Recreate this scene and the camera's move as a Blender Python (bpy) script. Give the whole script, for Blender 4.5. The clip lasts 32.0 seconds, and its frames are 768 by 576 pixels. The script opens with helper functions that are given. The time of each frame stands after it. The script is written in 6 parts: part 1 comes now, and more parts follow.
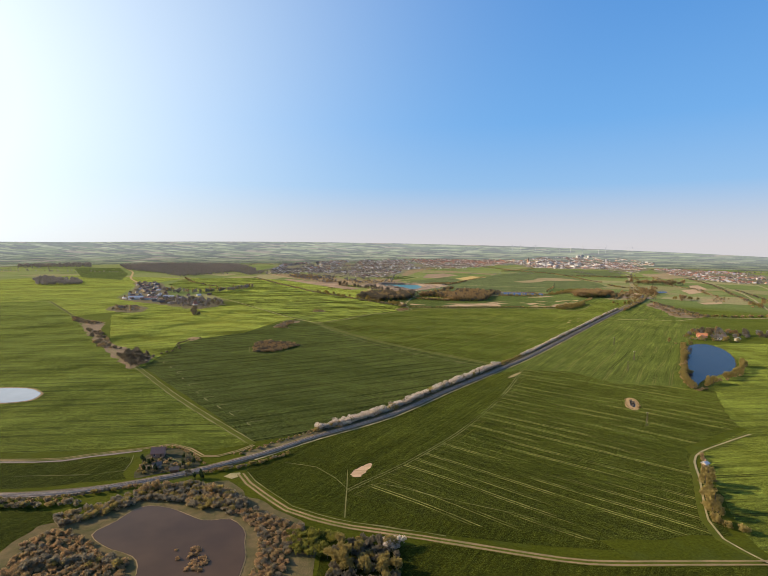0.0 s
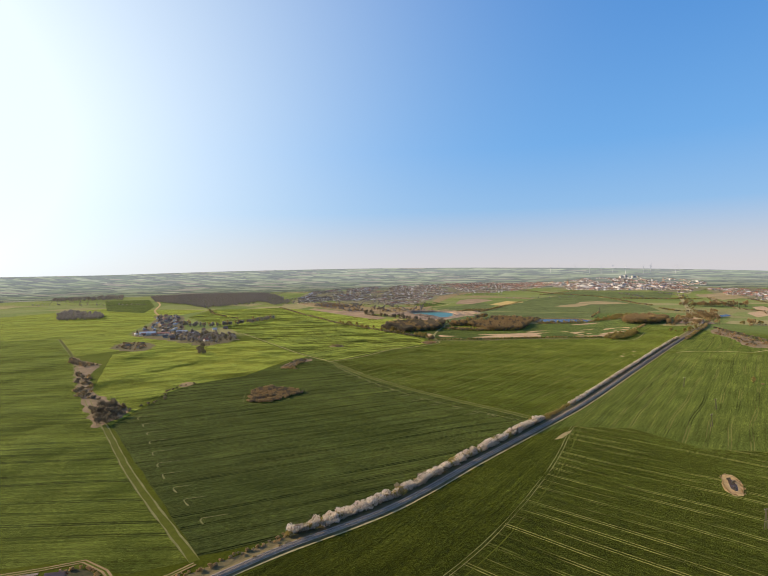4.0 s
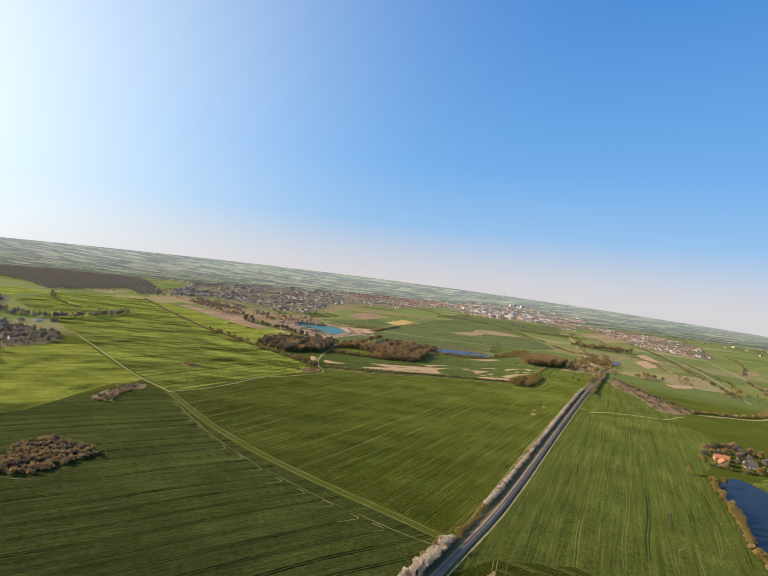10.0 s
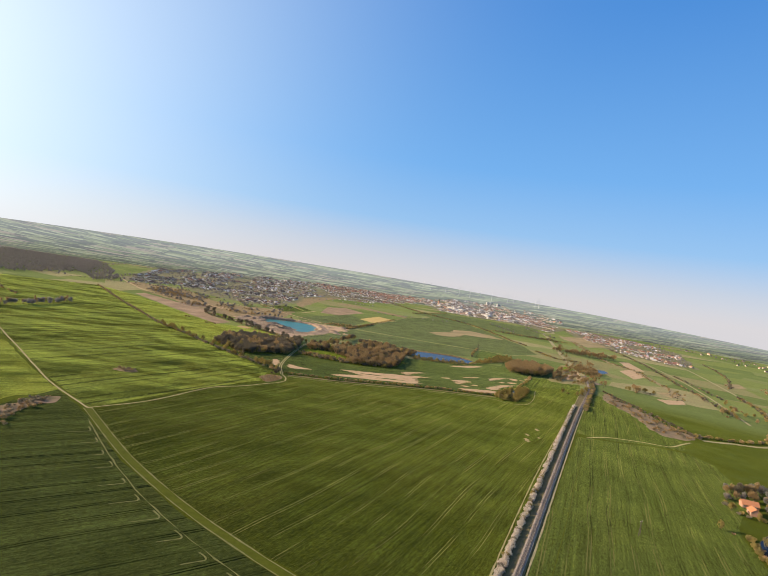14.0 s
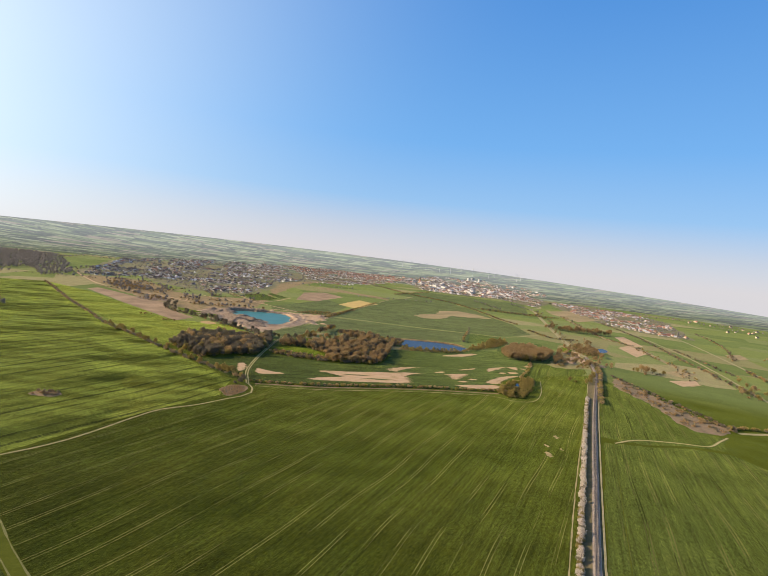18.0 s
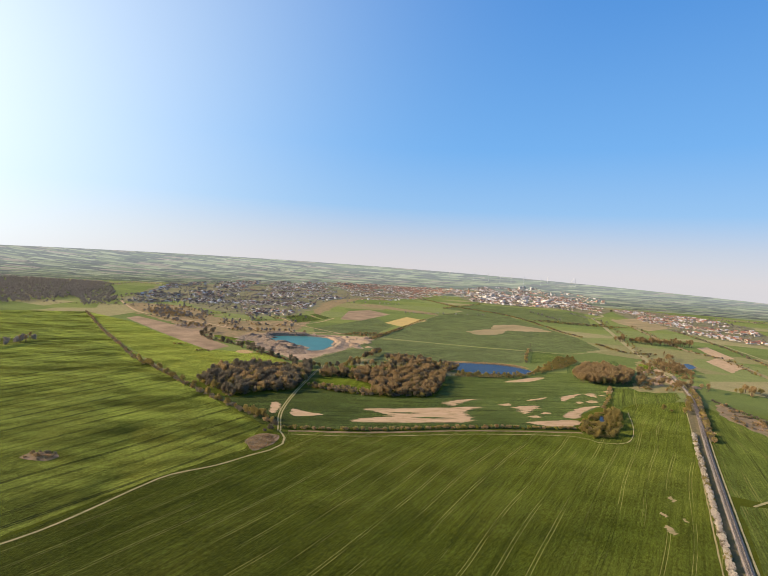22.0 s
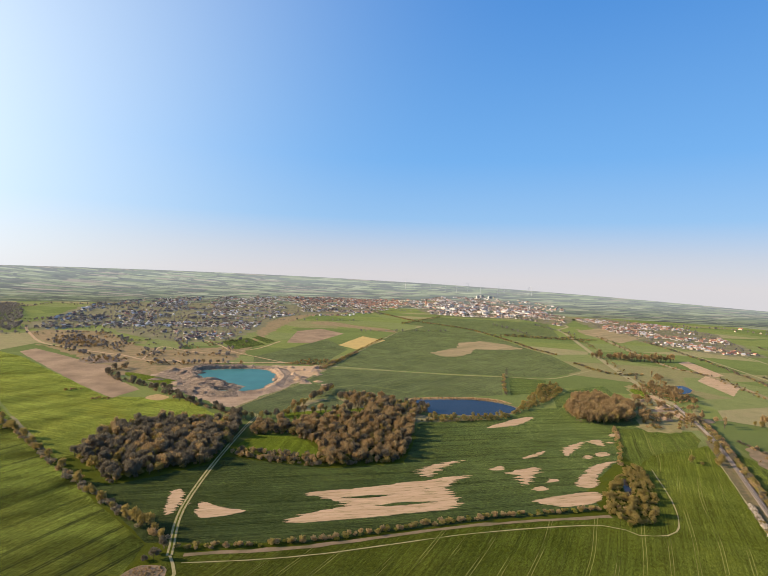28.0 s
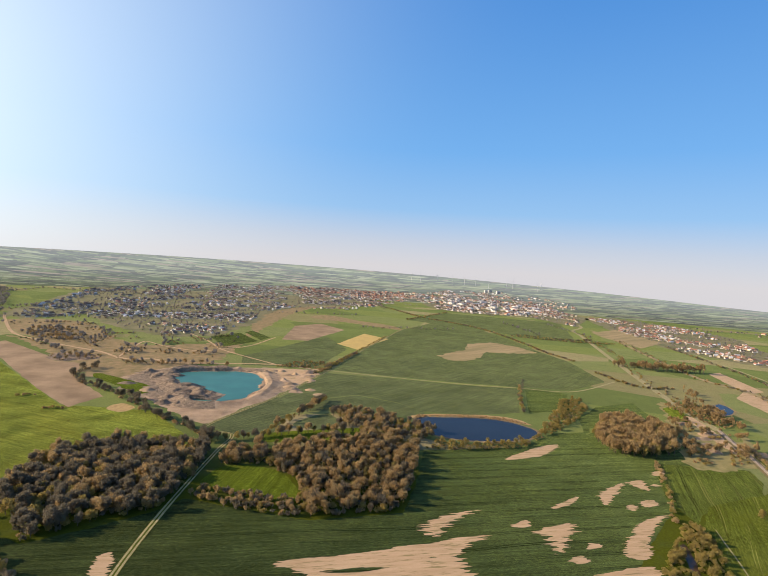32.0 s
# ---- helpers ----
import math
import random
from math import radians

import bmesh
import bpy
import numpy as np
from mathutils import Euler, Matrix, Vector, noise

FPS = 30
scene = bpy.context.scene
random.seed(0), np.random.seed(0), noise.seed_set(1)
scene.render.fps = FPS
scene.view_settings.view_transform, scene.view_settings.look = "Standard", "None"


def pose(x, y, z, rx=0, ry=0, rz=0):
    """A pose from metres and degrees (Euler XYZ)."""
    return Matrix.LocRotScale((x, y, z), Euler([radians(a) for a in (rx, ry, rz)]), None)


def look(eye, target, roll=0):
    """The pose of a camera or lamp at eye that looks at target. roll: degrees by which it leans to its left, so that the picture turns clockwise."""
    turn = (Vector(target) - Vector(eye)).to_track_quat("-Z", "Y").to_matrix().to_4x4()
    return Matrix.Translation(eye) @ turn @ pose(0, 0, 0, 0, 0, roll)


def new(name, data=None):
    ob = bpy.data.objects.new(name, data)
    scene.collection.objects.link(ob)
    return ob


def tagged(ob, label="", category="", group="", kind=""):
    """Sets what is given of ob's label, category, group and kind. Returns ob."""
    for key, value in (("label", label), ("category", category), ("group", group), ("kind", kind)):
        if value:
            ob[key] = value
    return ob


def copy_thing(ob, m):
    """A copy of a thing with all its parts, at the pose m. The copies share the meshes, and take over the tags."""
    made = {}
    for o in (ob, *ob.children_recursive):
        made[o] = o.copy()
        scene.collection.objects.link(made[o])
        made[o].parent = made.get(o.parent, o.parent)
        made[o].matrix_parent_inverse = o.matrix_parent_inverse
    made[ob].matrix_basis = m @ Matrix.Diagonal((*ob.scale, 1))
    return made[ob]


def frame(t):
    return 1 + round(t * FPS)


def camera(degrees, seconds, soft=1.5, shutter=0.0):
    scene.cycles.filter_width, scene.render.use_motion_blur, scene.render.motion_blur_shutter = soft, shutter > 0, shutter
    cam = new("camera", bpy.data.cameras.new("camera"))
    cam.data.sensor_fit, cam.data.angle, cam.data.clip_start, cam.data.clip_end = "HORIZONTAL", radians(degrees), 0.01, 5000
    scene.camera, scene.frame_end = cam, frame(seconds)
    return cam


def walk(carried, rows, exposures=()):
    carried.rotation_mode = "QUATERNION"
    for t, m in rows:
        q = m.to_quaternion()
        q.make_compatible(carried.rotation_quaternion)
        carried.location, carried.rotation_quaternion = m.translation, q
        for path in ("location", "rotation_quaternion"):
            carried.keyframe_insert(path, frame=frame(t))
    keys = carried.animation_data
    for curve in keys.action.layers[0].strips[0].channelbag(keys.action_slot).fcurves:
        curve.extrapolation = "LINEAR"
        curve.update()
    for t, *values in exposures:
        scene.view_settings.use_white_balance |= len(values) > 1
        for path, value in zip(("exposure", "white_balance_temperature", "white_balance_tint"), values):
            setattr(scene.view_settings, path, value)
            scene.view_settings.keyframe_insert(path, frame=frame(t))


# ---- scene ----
# A flight over farmland: a railway, fields, woods, a flooded quarry and a town beyond. Metres, +y ahead.
cam = camera(74.0, 32.0, soft=0.5)
ROWS = [
    (0.0, -3.24, -2.96, 125.92, 85.074, -0.484, -0.089),
    (0.5, -0.78, 9.28, 126.96, 85.101, -0.006, -0.042),
    (1.0, 1.67, 21.44, 127.76, 85.283, -0.107, 0.213),
    (1.5, 4.16, 33.42, 128.25, 85.472, 0.509, 1.061),
    (2.0, 6.70, 45.09, 128.44, 85.701, 0.421, 1.286),
    (2.5, 9.35, 56.42, 128.32, 85.977, 0.608, 1.888),
    (3.0, 12.16, 67.60, 128.09, 86.984, 0.459, 3.201),
    (3.5, 14.99, 78.98, 128.07, 87.658, 0.823, 4.150),
    (5.5, 22.75, 134.19, 133.61, 88.150, 1.240, 1.287),
    (6.0, 24.20, 148.02, 135.05, 88.432, 0.510, 0.813),
    (6.5, 25.55, 161.78, 136.48, 88.750, 1.325, -0.147),
    (7.0, 26.70, 175.36, 137.93, 89.467, -0.072, -0.676),
    (7.5, 27.58, 188.68, 139.39, 89.556, -2.252, -0.390),
    (8.0, 28.16, 201.70, 140.82, 88.905, -4.567, -2.253),
    (8.5, 28.38, 214.33, 142.06, 87.700, -6.832, -4.115),
    (9.0, 28.38, 226.36, 142.75, 87.429, -7.957, -5.437),
    (9.5, 28.45, 237.80, 142.80, 88.224, -7.443, -6.212),
    (10.0, 28.77, 248.90, 142.40, 88.874, -6.427, -7.488),
    (10.5, 29.55, 259.87, 141.89, 89.749, -6.134, -9.089),
    (11.0, 30.87, 270.82, 141.54, 90.303, -6.038, -9.829),
    (11.5, 32.56, 281.69, 141.58, 90.432, -6.278, -10.054),
    (12.0, 34.39, 292.63, 142.13, 90.056, -6.686, -10.087),
    (12.5, 36.16, 304.00, 143.18, 89.634, -7.026, -10.083),
    (13.0, 37.70, 316.14, 144.67, 89.256, -7.468, -10.118),
    (13.5, 39.00, 329.11, 146.40, 88.879, -8.054, -10.116),
    (14.0, 40.17, 342.55, 148.08, 88.386, -8.693, -10.225),
    (14.5, 41.39, 356.15, 149.59, 87.994, -9.107, -10.357),
    (16.5, 49.49, 411.79, 149.89, 86.728, -10.396, -11.038),
    (17.0, 51.49, 424.22, 150.63, 87.679, -6.738, -11.836),
    (17.5, 53.54, 436.51, 151.71, 87.431, -6.242, -12.860),
    (18.0, 55.64, 448.75, 152.95, 86.292, -6.256, -12.747),
    (18.5, 57.79, 460.84, 154.16, 84.586, -6.535, -11.016),
    (19.0, 59.93, 472.64, 155.19, 84.833, -7.485, -10.032),
    (19.5, 62.08, 484.04, 155.95, 85.361, -6.931, -7.536),
    (20.0, 64.21, 495.12, 156.43, 85.624, -6.414, -6.745),
    (20.5, 66.28, 506.11, 156.80, 86.686, -6.151, -6.692),
    (21.0, 68.21, 517.20, 157.03, 87.152, -4.639, -6.316),
    (21.5, 69.97, 528.62, 157.16, 87.508, -3.429, -7.121),
    (22.0, 71.58, 540.45, 157.31, 87.254, -3.416, -7.655),
    (22.5, 73.18, 552.59, 157.55, 87.533, -5.763, -10.186),
    (23.0, 74.98, 564.79, 157.98, 87.916, -2.248, -11.016),
    (23.5, 77.04, 576.71, 158.62, 87.661, 0.355, -11.975),
    (24.0, 79.29, 588.39, 159.64, 87.271, 1.484, -12.947),
    (24.5, 81.63, 599.93, 161.01, 86.790, 0.688, -13.111),
    (25.0, 84.00, 611.50, 162.47, 86.704, -0.048, -13.357),
    (25.5, 86.37, 623.25, 163.63, 87.504, -0.273, -13.453),
    (27.5, 94.77, 680.70, 166.62, 88.735, -2.230, -13.306),
    (28.0, 97.66, 693.91, 167.71, 88.571, -2.263, -12.799),
    (28.5, 100.60, 706.79, 168.83, 88.377, -2.456, -11.949),
    (29.0, 103.43, 719.17, 169.84, 88.054, -3.379, -11.032),
    (29.5, 105.98, 730.87, 170.46, 87.878, -4.546, -10.255),
    (30.0, 108.42, 742.07, 171.06, 87.929, -4.341, -9.939),
    (30.5, 110.97, 753.02, 171.89, 87.953, -3.967, -10.625),
    (31.0, 113.94, 764.05, 173.02, 87.882, -3.997, -11.030),
    (31.5, 117.53, 775.27, 174.38, 87.772, -4.108, -11.338),
    (32.0, 121.73, 786.77, 175.91, 87.450, -3.752, -12.088),
]
walk(cam, [(t, pose(x, y, z, rx, ry, rz)) for t, x, y, z, rx, ry, rz in ROWS], exposures=[(0.0, 0.79), (6.0, 0.74), (12.0, 0.83), (19.0, 0.86), (32.0, 0.85)])

# ---- light: a low sun on the left, clear hazy sky ----
SUN_AZ, SUN_EL = 77.0, 21.0   # degrees to the left of +y, and up
world = bpy.data.worlds.new("sky")
scene.world = world
world.use_nodes = True
wn = world.node_tree.nodes
sky = wn.new("ShaderNodeTexSky")
sky.sky_type, sky.sun_disc = "NISHITA", False
sky.sun_elevation, sky.sun_rotation = radians(SUN_EL), radians(-SUN_AZ)
sky.altitude, sky.air_density, sky.dust_density, sky.ozone_density = 150, 1.0, 0.9, 2.5
wn["Background"].inputs[1].default_value = 0.1


def world_node(kind, first=None, second=None, **props):
    n = wn.new(kind)
    for key, value in props.items():
        setattr(n, key, value)
    for slot, value in ((0, first), (1, second)):
        if isinstance(value, bpy.types.NodeSocket):
            world.node_tree.links.new(value, n.inputs[slot])
        elif value is not None:
            n.inputs[slot].default_value = value
    return n


def world_mix(fac, one, two):
    n = world_node("ShaderNodeMix", fac, data_type="RGBA")
    for slot, value in ((6, one), (7, two)):
        if isinstance(value, bpy.types.NodeSocket):
            world.node_tree.links.new(value, n.inputs[slot])
        else:
            n.inputs[slot].default_value = value
    return n.outputs[2]


# clear air above a hazy skyline; the haze whitens towards the sun
sun_dir = Vector((-math.sin(radians(SUN_AZ)) * math.cos(radians(SUN_EL)), math.cos(radians(SUN_AZ)) * math.cos(radians(SUN_EL)), math.sin(radians(SUN_EL))))
way = wn.new("ShaderNodeTexCoord").outputs["Generated"]
height = world_node("ShaderNodeSeparateXYZ", way).outputs[2]
air = world_node("ShaderNodeValToRGB", height)
BANDS = [(0.0, (0.70, 0.675, 0.71)), (0.05, (0.54, 0.60, 0.735)), (0.11, (0.29, 0.52, 0.84)), (0.22, (0.165, 0.425, 0.84)), (0.48, (0.070, 0.270, 0.70)), (1.0, (0.04, 0.17, 0.50))]
air.color_ramp.elements[0].color, air.color_ramp.elements[1].color = (*BANDS[0][1], 1), (*BANDS[-1][1], 1)
for at, col in BANDS[1:-1]:
    air.color_ramp.elements.new(at).color = (*col, 1)
flat_way = world_node("ShaderNodeVectorMath", way, (1.0, 1.0, 2.3), operation="MULTIPLY").outputs[0]
flat_way = world_node("ShaderNodeVectorMath", flat_way, operation="NORMALIZE").outputs[0]
glow_dir = Vector((sun_dir.x, sun_dir.y, sun_dir.z)).normalized()
sunward = world_node("ShaderNodeVectorMath", flat_way, glow_dir, operation="DOT_PRODUCT").outputs["Value"]
glare = world_node("ShaderNodeMapRange", sunward)
glare.inputs[1].default_value, glare.inputs[2].default_value = 0.0, 0.78
glare = world_node("ShaderNodeMath", glare.outputs[0], 2.7, operation="POWER").outputs[0]
haze = world_mix(glare, air.outputs[0], (0.96, 1.08, 1.16, 1))
clear = world_node("ShaderNodeVectorMath", sky.outputs[0], (0.13, 0.13, 0.13), operation="MULTIPLY").outputs[0]
whole = world_mix(0.12, haze, clear)
bright = world_node("ShaderNodeVectorMath", whole, (5.95, 5.95, 5.95), operation="MULTIPLY").outputs[0]
world.node_tree.links.new(bright, wn["Background"].inputs[0])
sun = new("sun", bpy.data.lights.new("sun", "SUN"))
sun.data.energy, sun.data.angle, sun.data.color = 5.0, radians(0.5), (1.0, 0.80, 0.56)
sun.matrix_world = look(sun_dir * 900, (0, 0, 0))

# ---- materials ----
class Nodes:
    """Short hand for building one node material."""

    def __init__(self, name, rough=0.9, spec=0.2, metal=0.0):
        self.m = bpy.data.materials.new(name)
        self.m.use_nodes = True
        self.t = self.m.node_tree
        self.p = self.t.nodes["Principled BSDF"]
        self.p.inputs["Roughness"].default_value = rough
        self.p.inputs["Metallic"].default_value = metal
        self.p.inputs["Specular IOR Level"].default_value = spec

    def node(self, kind, **props):
        n = self.t.nodes.new(kind)
        for key, value in props.items():
            setattr(n, key, value)
        return n

    def put(self, n, slot, value):
        if isinstance(value, bpy.types.NodeSocket):
            self.t.links.new(value, n.inputs[slot])
        else:
            n.inputs[slot].default_value = value

    def math(self, op, a, b=0.0, c=0.0, clamp=False):
        n = self.node("ShaderNodeMath", operation=op, use_clamp=clamp)
        for i, v in enumerate((a, b, c)):
            self.put(n, i, v)
        return n.outputs[0]

    def where(self):
        return self.node("ShaderNodeNewGeometry").outputs["Position"]

    def xyz(self, vector):
        n = self.node("ShaderNodeSeparateXYZ")
        self.put(n, 0, vector)
        return n.outputs

    def turned(self, angle, sx=1.0, sy=1.0):
        """World place, turned by angle degrees about z and then scaled."""
        r = self.node("ShaderNodeVectorRotate", rotation_type="Z_AXIS")
        self.put(r, "Vector", self.where())
        self.put(r, "Angle", radians(angle))
        n = self.node("ShaderNodeVectorMath", operation="MULTIPLY")
        self.put(n, 0, r.outputs[0])
        n.inputs[1].default_value = (sx, sy, 0.0)
        return n.outputs[0]

    def noise(self, vector, scale, detail=4.0, rough=0.6):
        n = self.node("ShaderNodeTexNoise")
        self.put(n, "Vector", vector)
        n.inputs["Scale"].default_value, n.inputs["Detail"].default_value, n.inputs["Roughness"].default_value = scale, detail, rough
        return n.outputs["Fac"]

    def span(self, value, low, high):
        n = self.node("ShaderNodeMapRange")
        self.put(n, 0, value)
        n.inputs[1].default_value, n.inputs[2].default_value = low, high
        return n.outputs[0]

    def mix(self, fac, a, b):
        n = self.node("ShaderNodeMix", data_type="RGBA")
        self.put(n, 0, fac)
        for slot, v in ((6, a), (7, b)):
            self.put(n, slot, v if isinstance(v, bpy.types.NodeSocket) else (*v, 1.0))
        return n.outputs[2]

    def tone(self, c, value):
        """Colour times a grey value."""
        n = self.node("ShaderNodeMix", data_type="RGBA", blend_type="MULTIPLY")
        n.inputs[0].default_value = 1.0
        self.put(n, 6, c)
        self.put(n, 7, value)
        return n.outputs[2]

    def spread(self, value, low, high, out_low, out_high):
        n = self.node("ShaderNodeMapRange")
        self.put(n, 0, value)
        for i, v in enumerate((low, high, out_low, out_high)):
            n.inputs[1 + i].default_value = v
        return n.outputs[0]

    def bump(self, height, distance, strength=1.0, under=None):
        n = self.node("ShaderNodeBump")
        self.put(n, "Height", height)
        n.inputs["Distance"].default_value, n.inputs["Strength"].default_value = distance, strength
        if under is not None:
            self.put(n, "Normal", under)
        self.t.links.new(n.outputs[0], self.p.inputs["Normal"])
        return n.outputs[0]

    def nap(self, weight, tint=(0.72, 0.90, 0.15)):
        """Upright blades catch the light at low angles."""
        self.p.inputs["Sheen Weight"].default_value, self.p.inputs["Sheen Roughness"].default_value = weight, 0.3
        self.p.inputs["Sheen Tint"].default_value = (*tint, 1.0)

    def colour(self, value):
        self.put(self.p, "Base Color", value if isinstance(value, bpy.types.NodeSocket) else (*value, 1.0))
        return self.m


def crop(name, base, other, angle, spacing, line, shown=0.55, roll=2.0, drill=0.55, wide=0.25, pale=0.0, light_ramp=None, nap=0.15, deep=0.72):
    """A sown field: growth at three scales, drill rows, wheel tracks in pairs that come and go, and a rolling surface."""
    k = Nodes(name, 0.95, 0.02)
    k.nap(0.0)
    base, other, line = [tuple(v * deep * f for v, f in zip(col, (0.86, 0.86, 1.15))) for col in (base, other, line)]
    w = k.where()
    big = k.noise(w, 0.006, 3.0)
    c = k.mix(k.span(big, 0.38, 0.62), base, other)
    mid = k.noise(w, 0.03, 5.0, 0.65)
    c = k.tone(c, k.spread(mid, 0.3, 0.7, 0.72, 1.24))
    # uneven light from west to east, painted into the crop colour
    if light_ramp is not None:
        c = k.tone(c, k.spread(k.xyz(w)[0], light_ramp[0], light_ramp[1], light_ramp[2], light_ramp[3]))
    worn = k.noise(k.turned(angle, 0.035, 0.012), 1.0, 4.0)
    c = k.mix(k.math("MULTIPLY", k.span(worn, 0.54, 0.72), 0.35), c, tuple(v * f for v, f in zip(other, (1.5, 1.3, 1.3))))
    rows = k.noise(k.turned(angle, 0.42, 0.010), 1.0, 3.0, 0.7)
    c = k.tone(c, k.spread(rows, 0.3, 0.7, 1.0 - 0.55 * drill, 1.0 + 0.55 * drill))
    tuft = k.noise(k.turned(angle, 1.0, 0.4), 0.75, 4.0, 0.8)
    c = k.tone(c, k.spread(tuft, 0.3, 0.7, 0.5, 1.5))
    sway = k.math("MULTIPLY", k.math("SUBTRACT", k.noise(w, 0.006, 1.0), 0.5), 16.0)
    u = k.math("ADD", k.xyz(k.turned(angle))[0], sway)
    f = k.math("MODULO", k.math("ADD", u, 4000.0), spacing)
    pair = k.math("ABSOLUTE", k.math("SUBTRACT", k.math("ABSOLUTE", k.math("SUBTRACT", f, spacing / 2)), 0.95))
    width = k.spread(k.noise(w, 0.25, 3.0), 0.3, 0.7, wide * 0.45, wide * 1.35)
    track = k.math("LESS_THAN", pair, width)
    patchy = k.spread(k.noise(k.turned(angle, 0.05, 0.006), 1.0, 3.0), 0.40, 0.60, 0.15, 1.0)
    pressed = k.math("MULTIPLY", k.math("MULTIPLY", track, patchy), shown)
    c = k.mix(pressed, c, line)
    blades = k.math("MULTIPLY", k.spread(tuft, 0.3, 0.7, 0.35, 1.65), k.spread(rows, 0.3, 0.7, 0.6, 1.4))
    blades = k.math("MULTIPLY", blades, k.math("SUBTRACT", 1.0, k.math("MULTIPLY", pressed, 0.9)))
    k.put(k.p, "Sheen Weight", k.math("MULTIPLY", blades, nap * 0.9, clamp=True))
    if pale > 0.0:
        bare = k.span(k.noise(k.turned(angle, 0.07, 0.012), 1.0, 3.0), 0.45, 0.56)
        c = k.mix(k.math("MULTIPLY", k.math("MULTIPLY", track, bare), pale), c, (0.27, 0.24, 0.08))
    fine = k.noise(w, 1.1, 4.0, 0.75)
    n = k.bump(k.noise(w, 0.012, 2.0, 0.45), roll * 3.0, 1.0)
    k.bump(k.math("ADD", fine, k.math("MULTIPLY", track, -0.4)), 0.7, 0.8, n)
    return k.colour(c)


def earth(name, a, b, scale=0.12, streak=None, bump=0.3, rough=0.95, fleck=None):
    k = Nodes(name, rough, 0.03)
    k.nap(0.04, (0.9, 0.8, 0.65))
    w = k.where() if streak is None else k.turned(streak, 0.5, 0.05)
    big, fine = k.noise(w, scale, 5.0), k.noise(k.where(), 1.3, 4.0)
    c = k.mix(k.span(big, 0.35, 0.65), a, b)
    c = k.mix(k.math("MULTIPLY", k.span(fine, 0.4, 0.7), 0.4), c, tuple(v * 0.65 for v in a))
    if fleck is not None:
        thin = k.noise(k.turned(90, 0.5, 0.06), 1.0, 5.0, 0.7)
        c = k.mix(k.math("MULTIPLY", k.span(thin, 0.53, 0.64), 0.75), c, fleck)
    k.bump(k.math("ADD", big, k.math("MULTIPLY", fine, 0.3)), bump)
    return k.colour(c)


def foliage(name, a, b, rough=0.9):
    """Twigs and leaves: each clump and each plant differs a little."""
    k = Nodes(name, rough, 0.1)
    isle = k.node("ShaderNodeNewGeometry").outputs["Random Per Island"]
    each = k.node("ShaderNodeObjectInfo").outputs["Random"]
    c = k.mix(k.math("ADD", k.math("MULTIPLY", isle, 0.6), k.math("MULTIPLY", each, 0.4)), a, b)
    c = k.mix(k.math("MULTIPLY", k.span(k.noise(k.where(), 0.7, 3.0), 0.4, 0.7), 0.4), c, tuple(v * 0.55 for v in a))
    thin = k.node("ShaderNodeBsdfTranslucent")
    k.put(thin, "Color", c)
    both = k.node("ShaderNodeMixShader")
    both.inputs[0].default_value = 0.4
    k.t.links.new(k.p.outputs[0], both.inputs[1])
    k.t.links.new(thin.outputs[0], both.inputs[2])
    k.t.links.new(both.outputs[0], k.t.nodes["Material Output"].inputs[0])
    return k.colour(c)


def water(name, a, b, rough=0.06, spec=0.3):
    k = Nodes(name, rough, spec)
    w = k.where()
    c = k.mix(k.span(k.noise(w, 0.03, 3.0), 0.35, 0.65), a, b)
    k.bump(k.noise(w, 1.6, 3.0), 0.05, 0.12)
    return k.colour(c)


def paint(name, a, spread=0.12, rough=0.8, scale=0.4):
    """Plaster, roof tiles, boards: one colour that varies house by house and with weather."""
    k = Nodes(name, rough, 0.25)
    each = k.node("ShaderNodeNewGeometry").outputs["Random Per Island"]
    c = k.mix(each, tuple(v * (1 - spread) for v in a), tuple(min(0.9, v * (1 + spread)) for v in a))
    c = k.mix(k.math("MULTIPLY", k.span(k.noise(k.where(), scale, 4.0), 0.4, 0.7), 0.3), c, tuple(v * 0.7 for v in a))
    return k.colour(c)


CENTRE = (100.0, 400.0)
SKYLINE = (128.0, -80.0, -118.0)


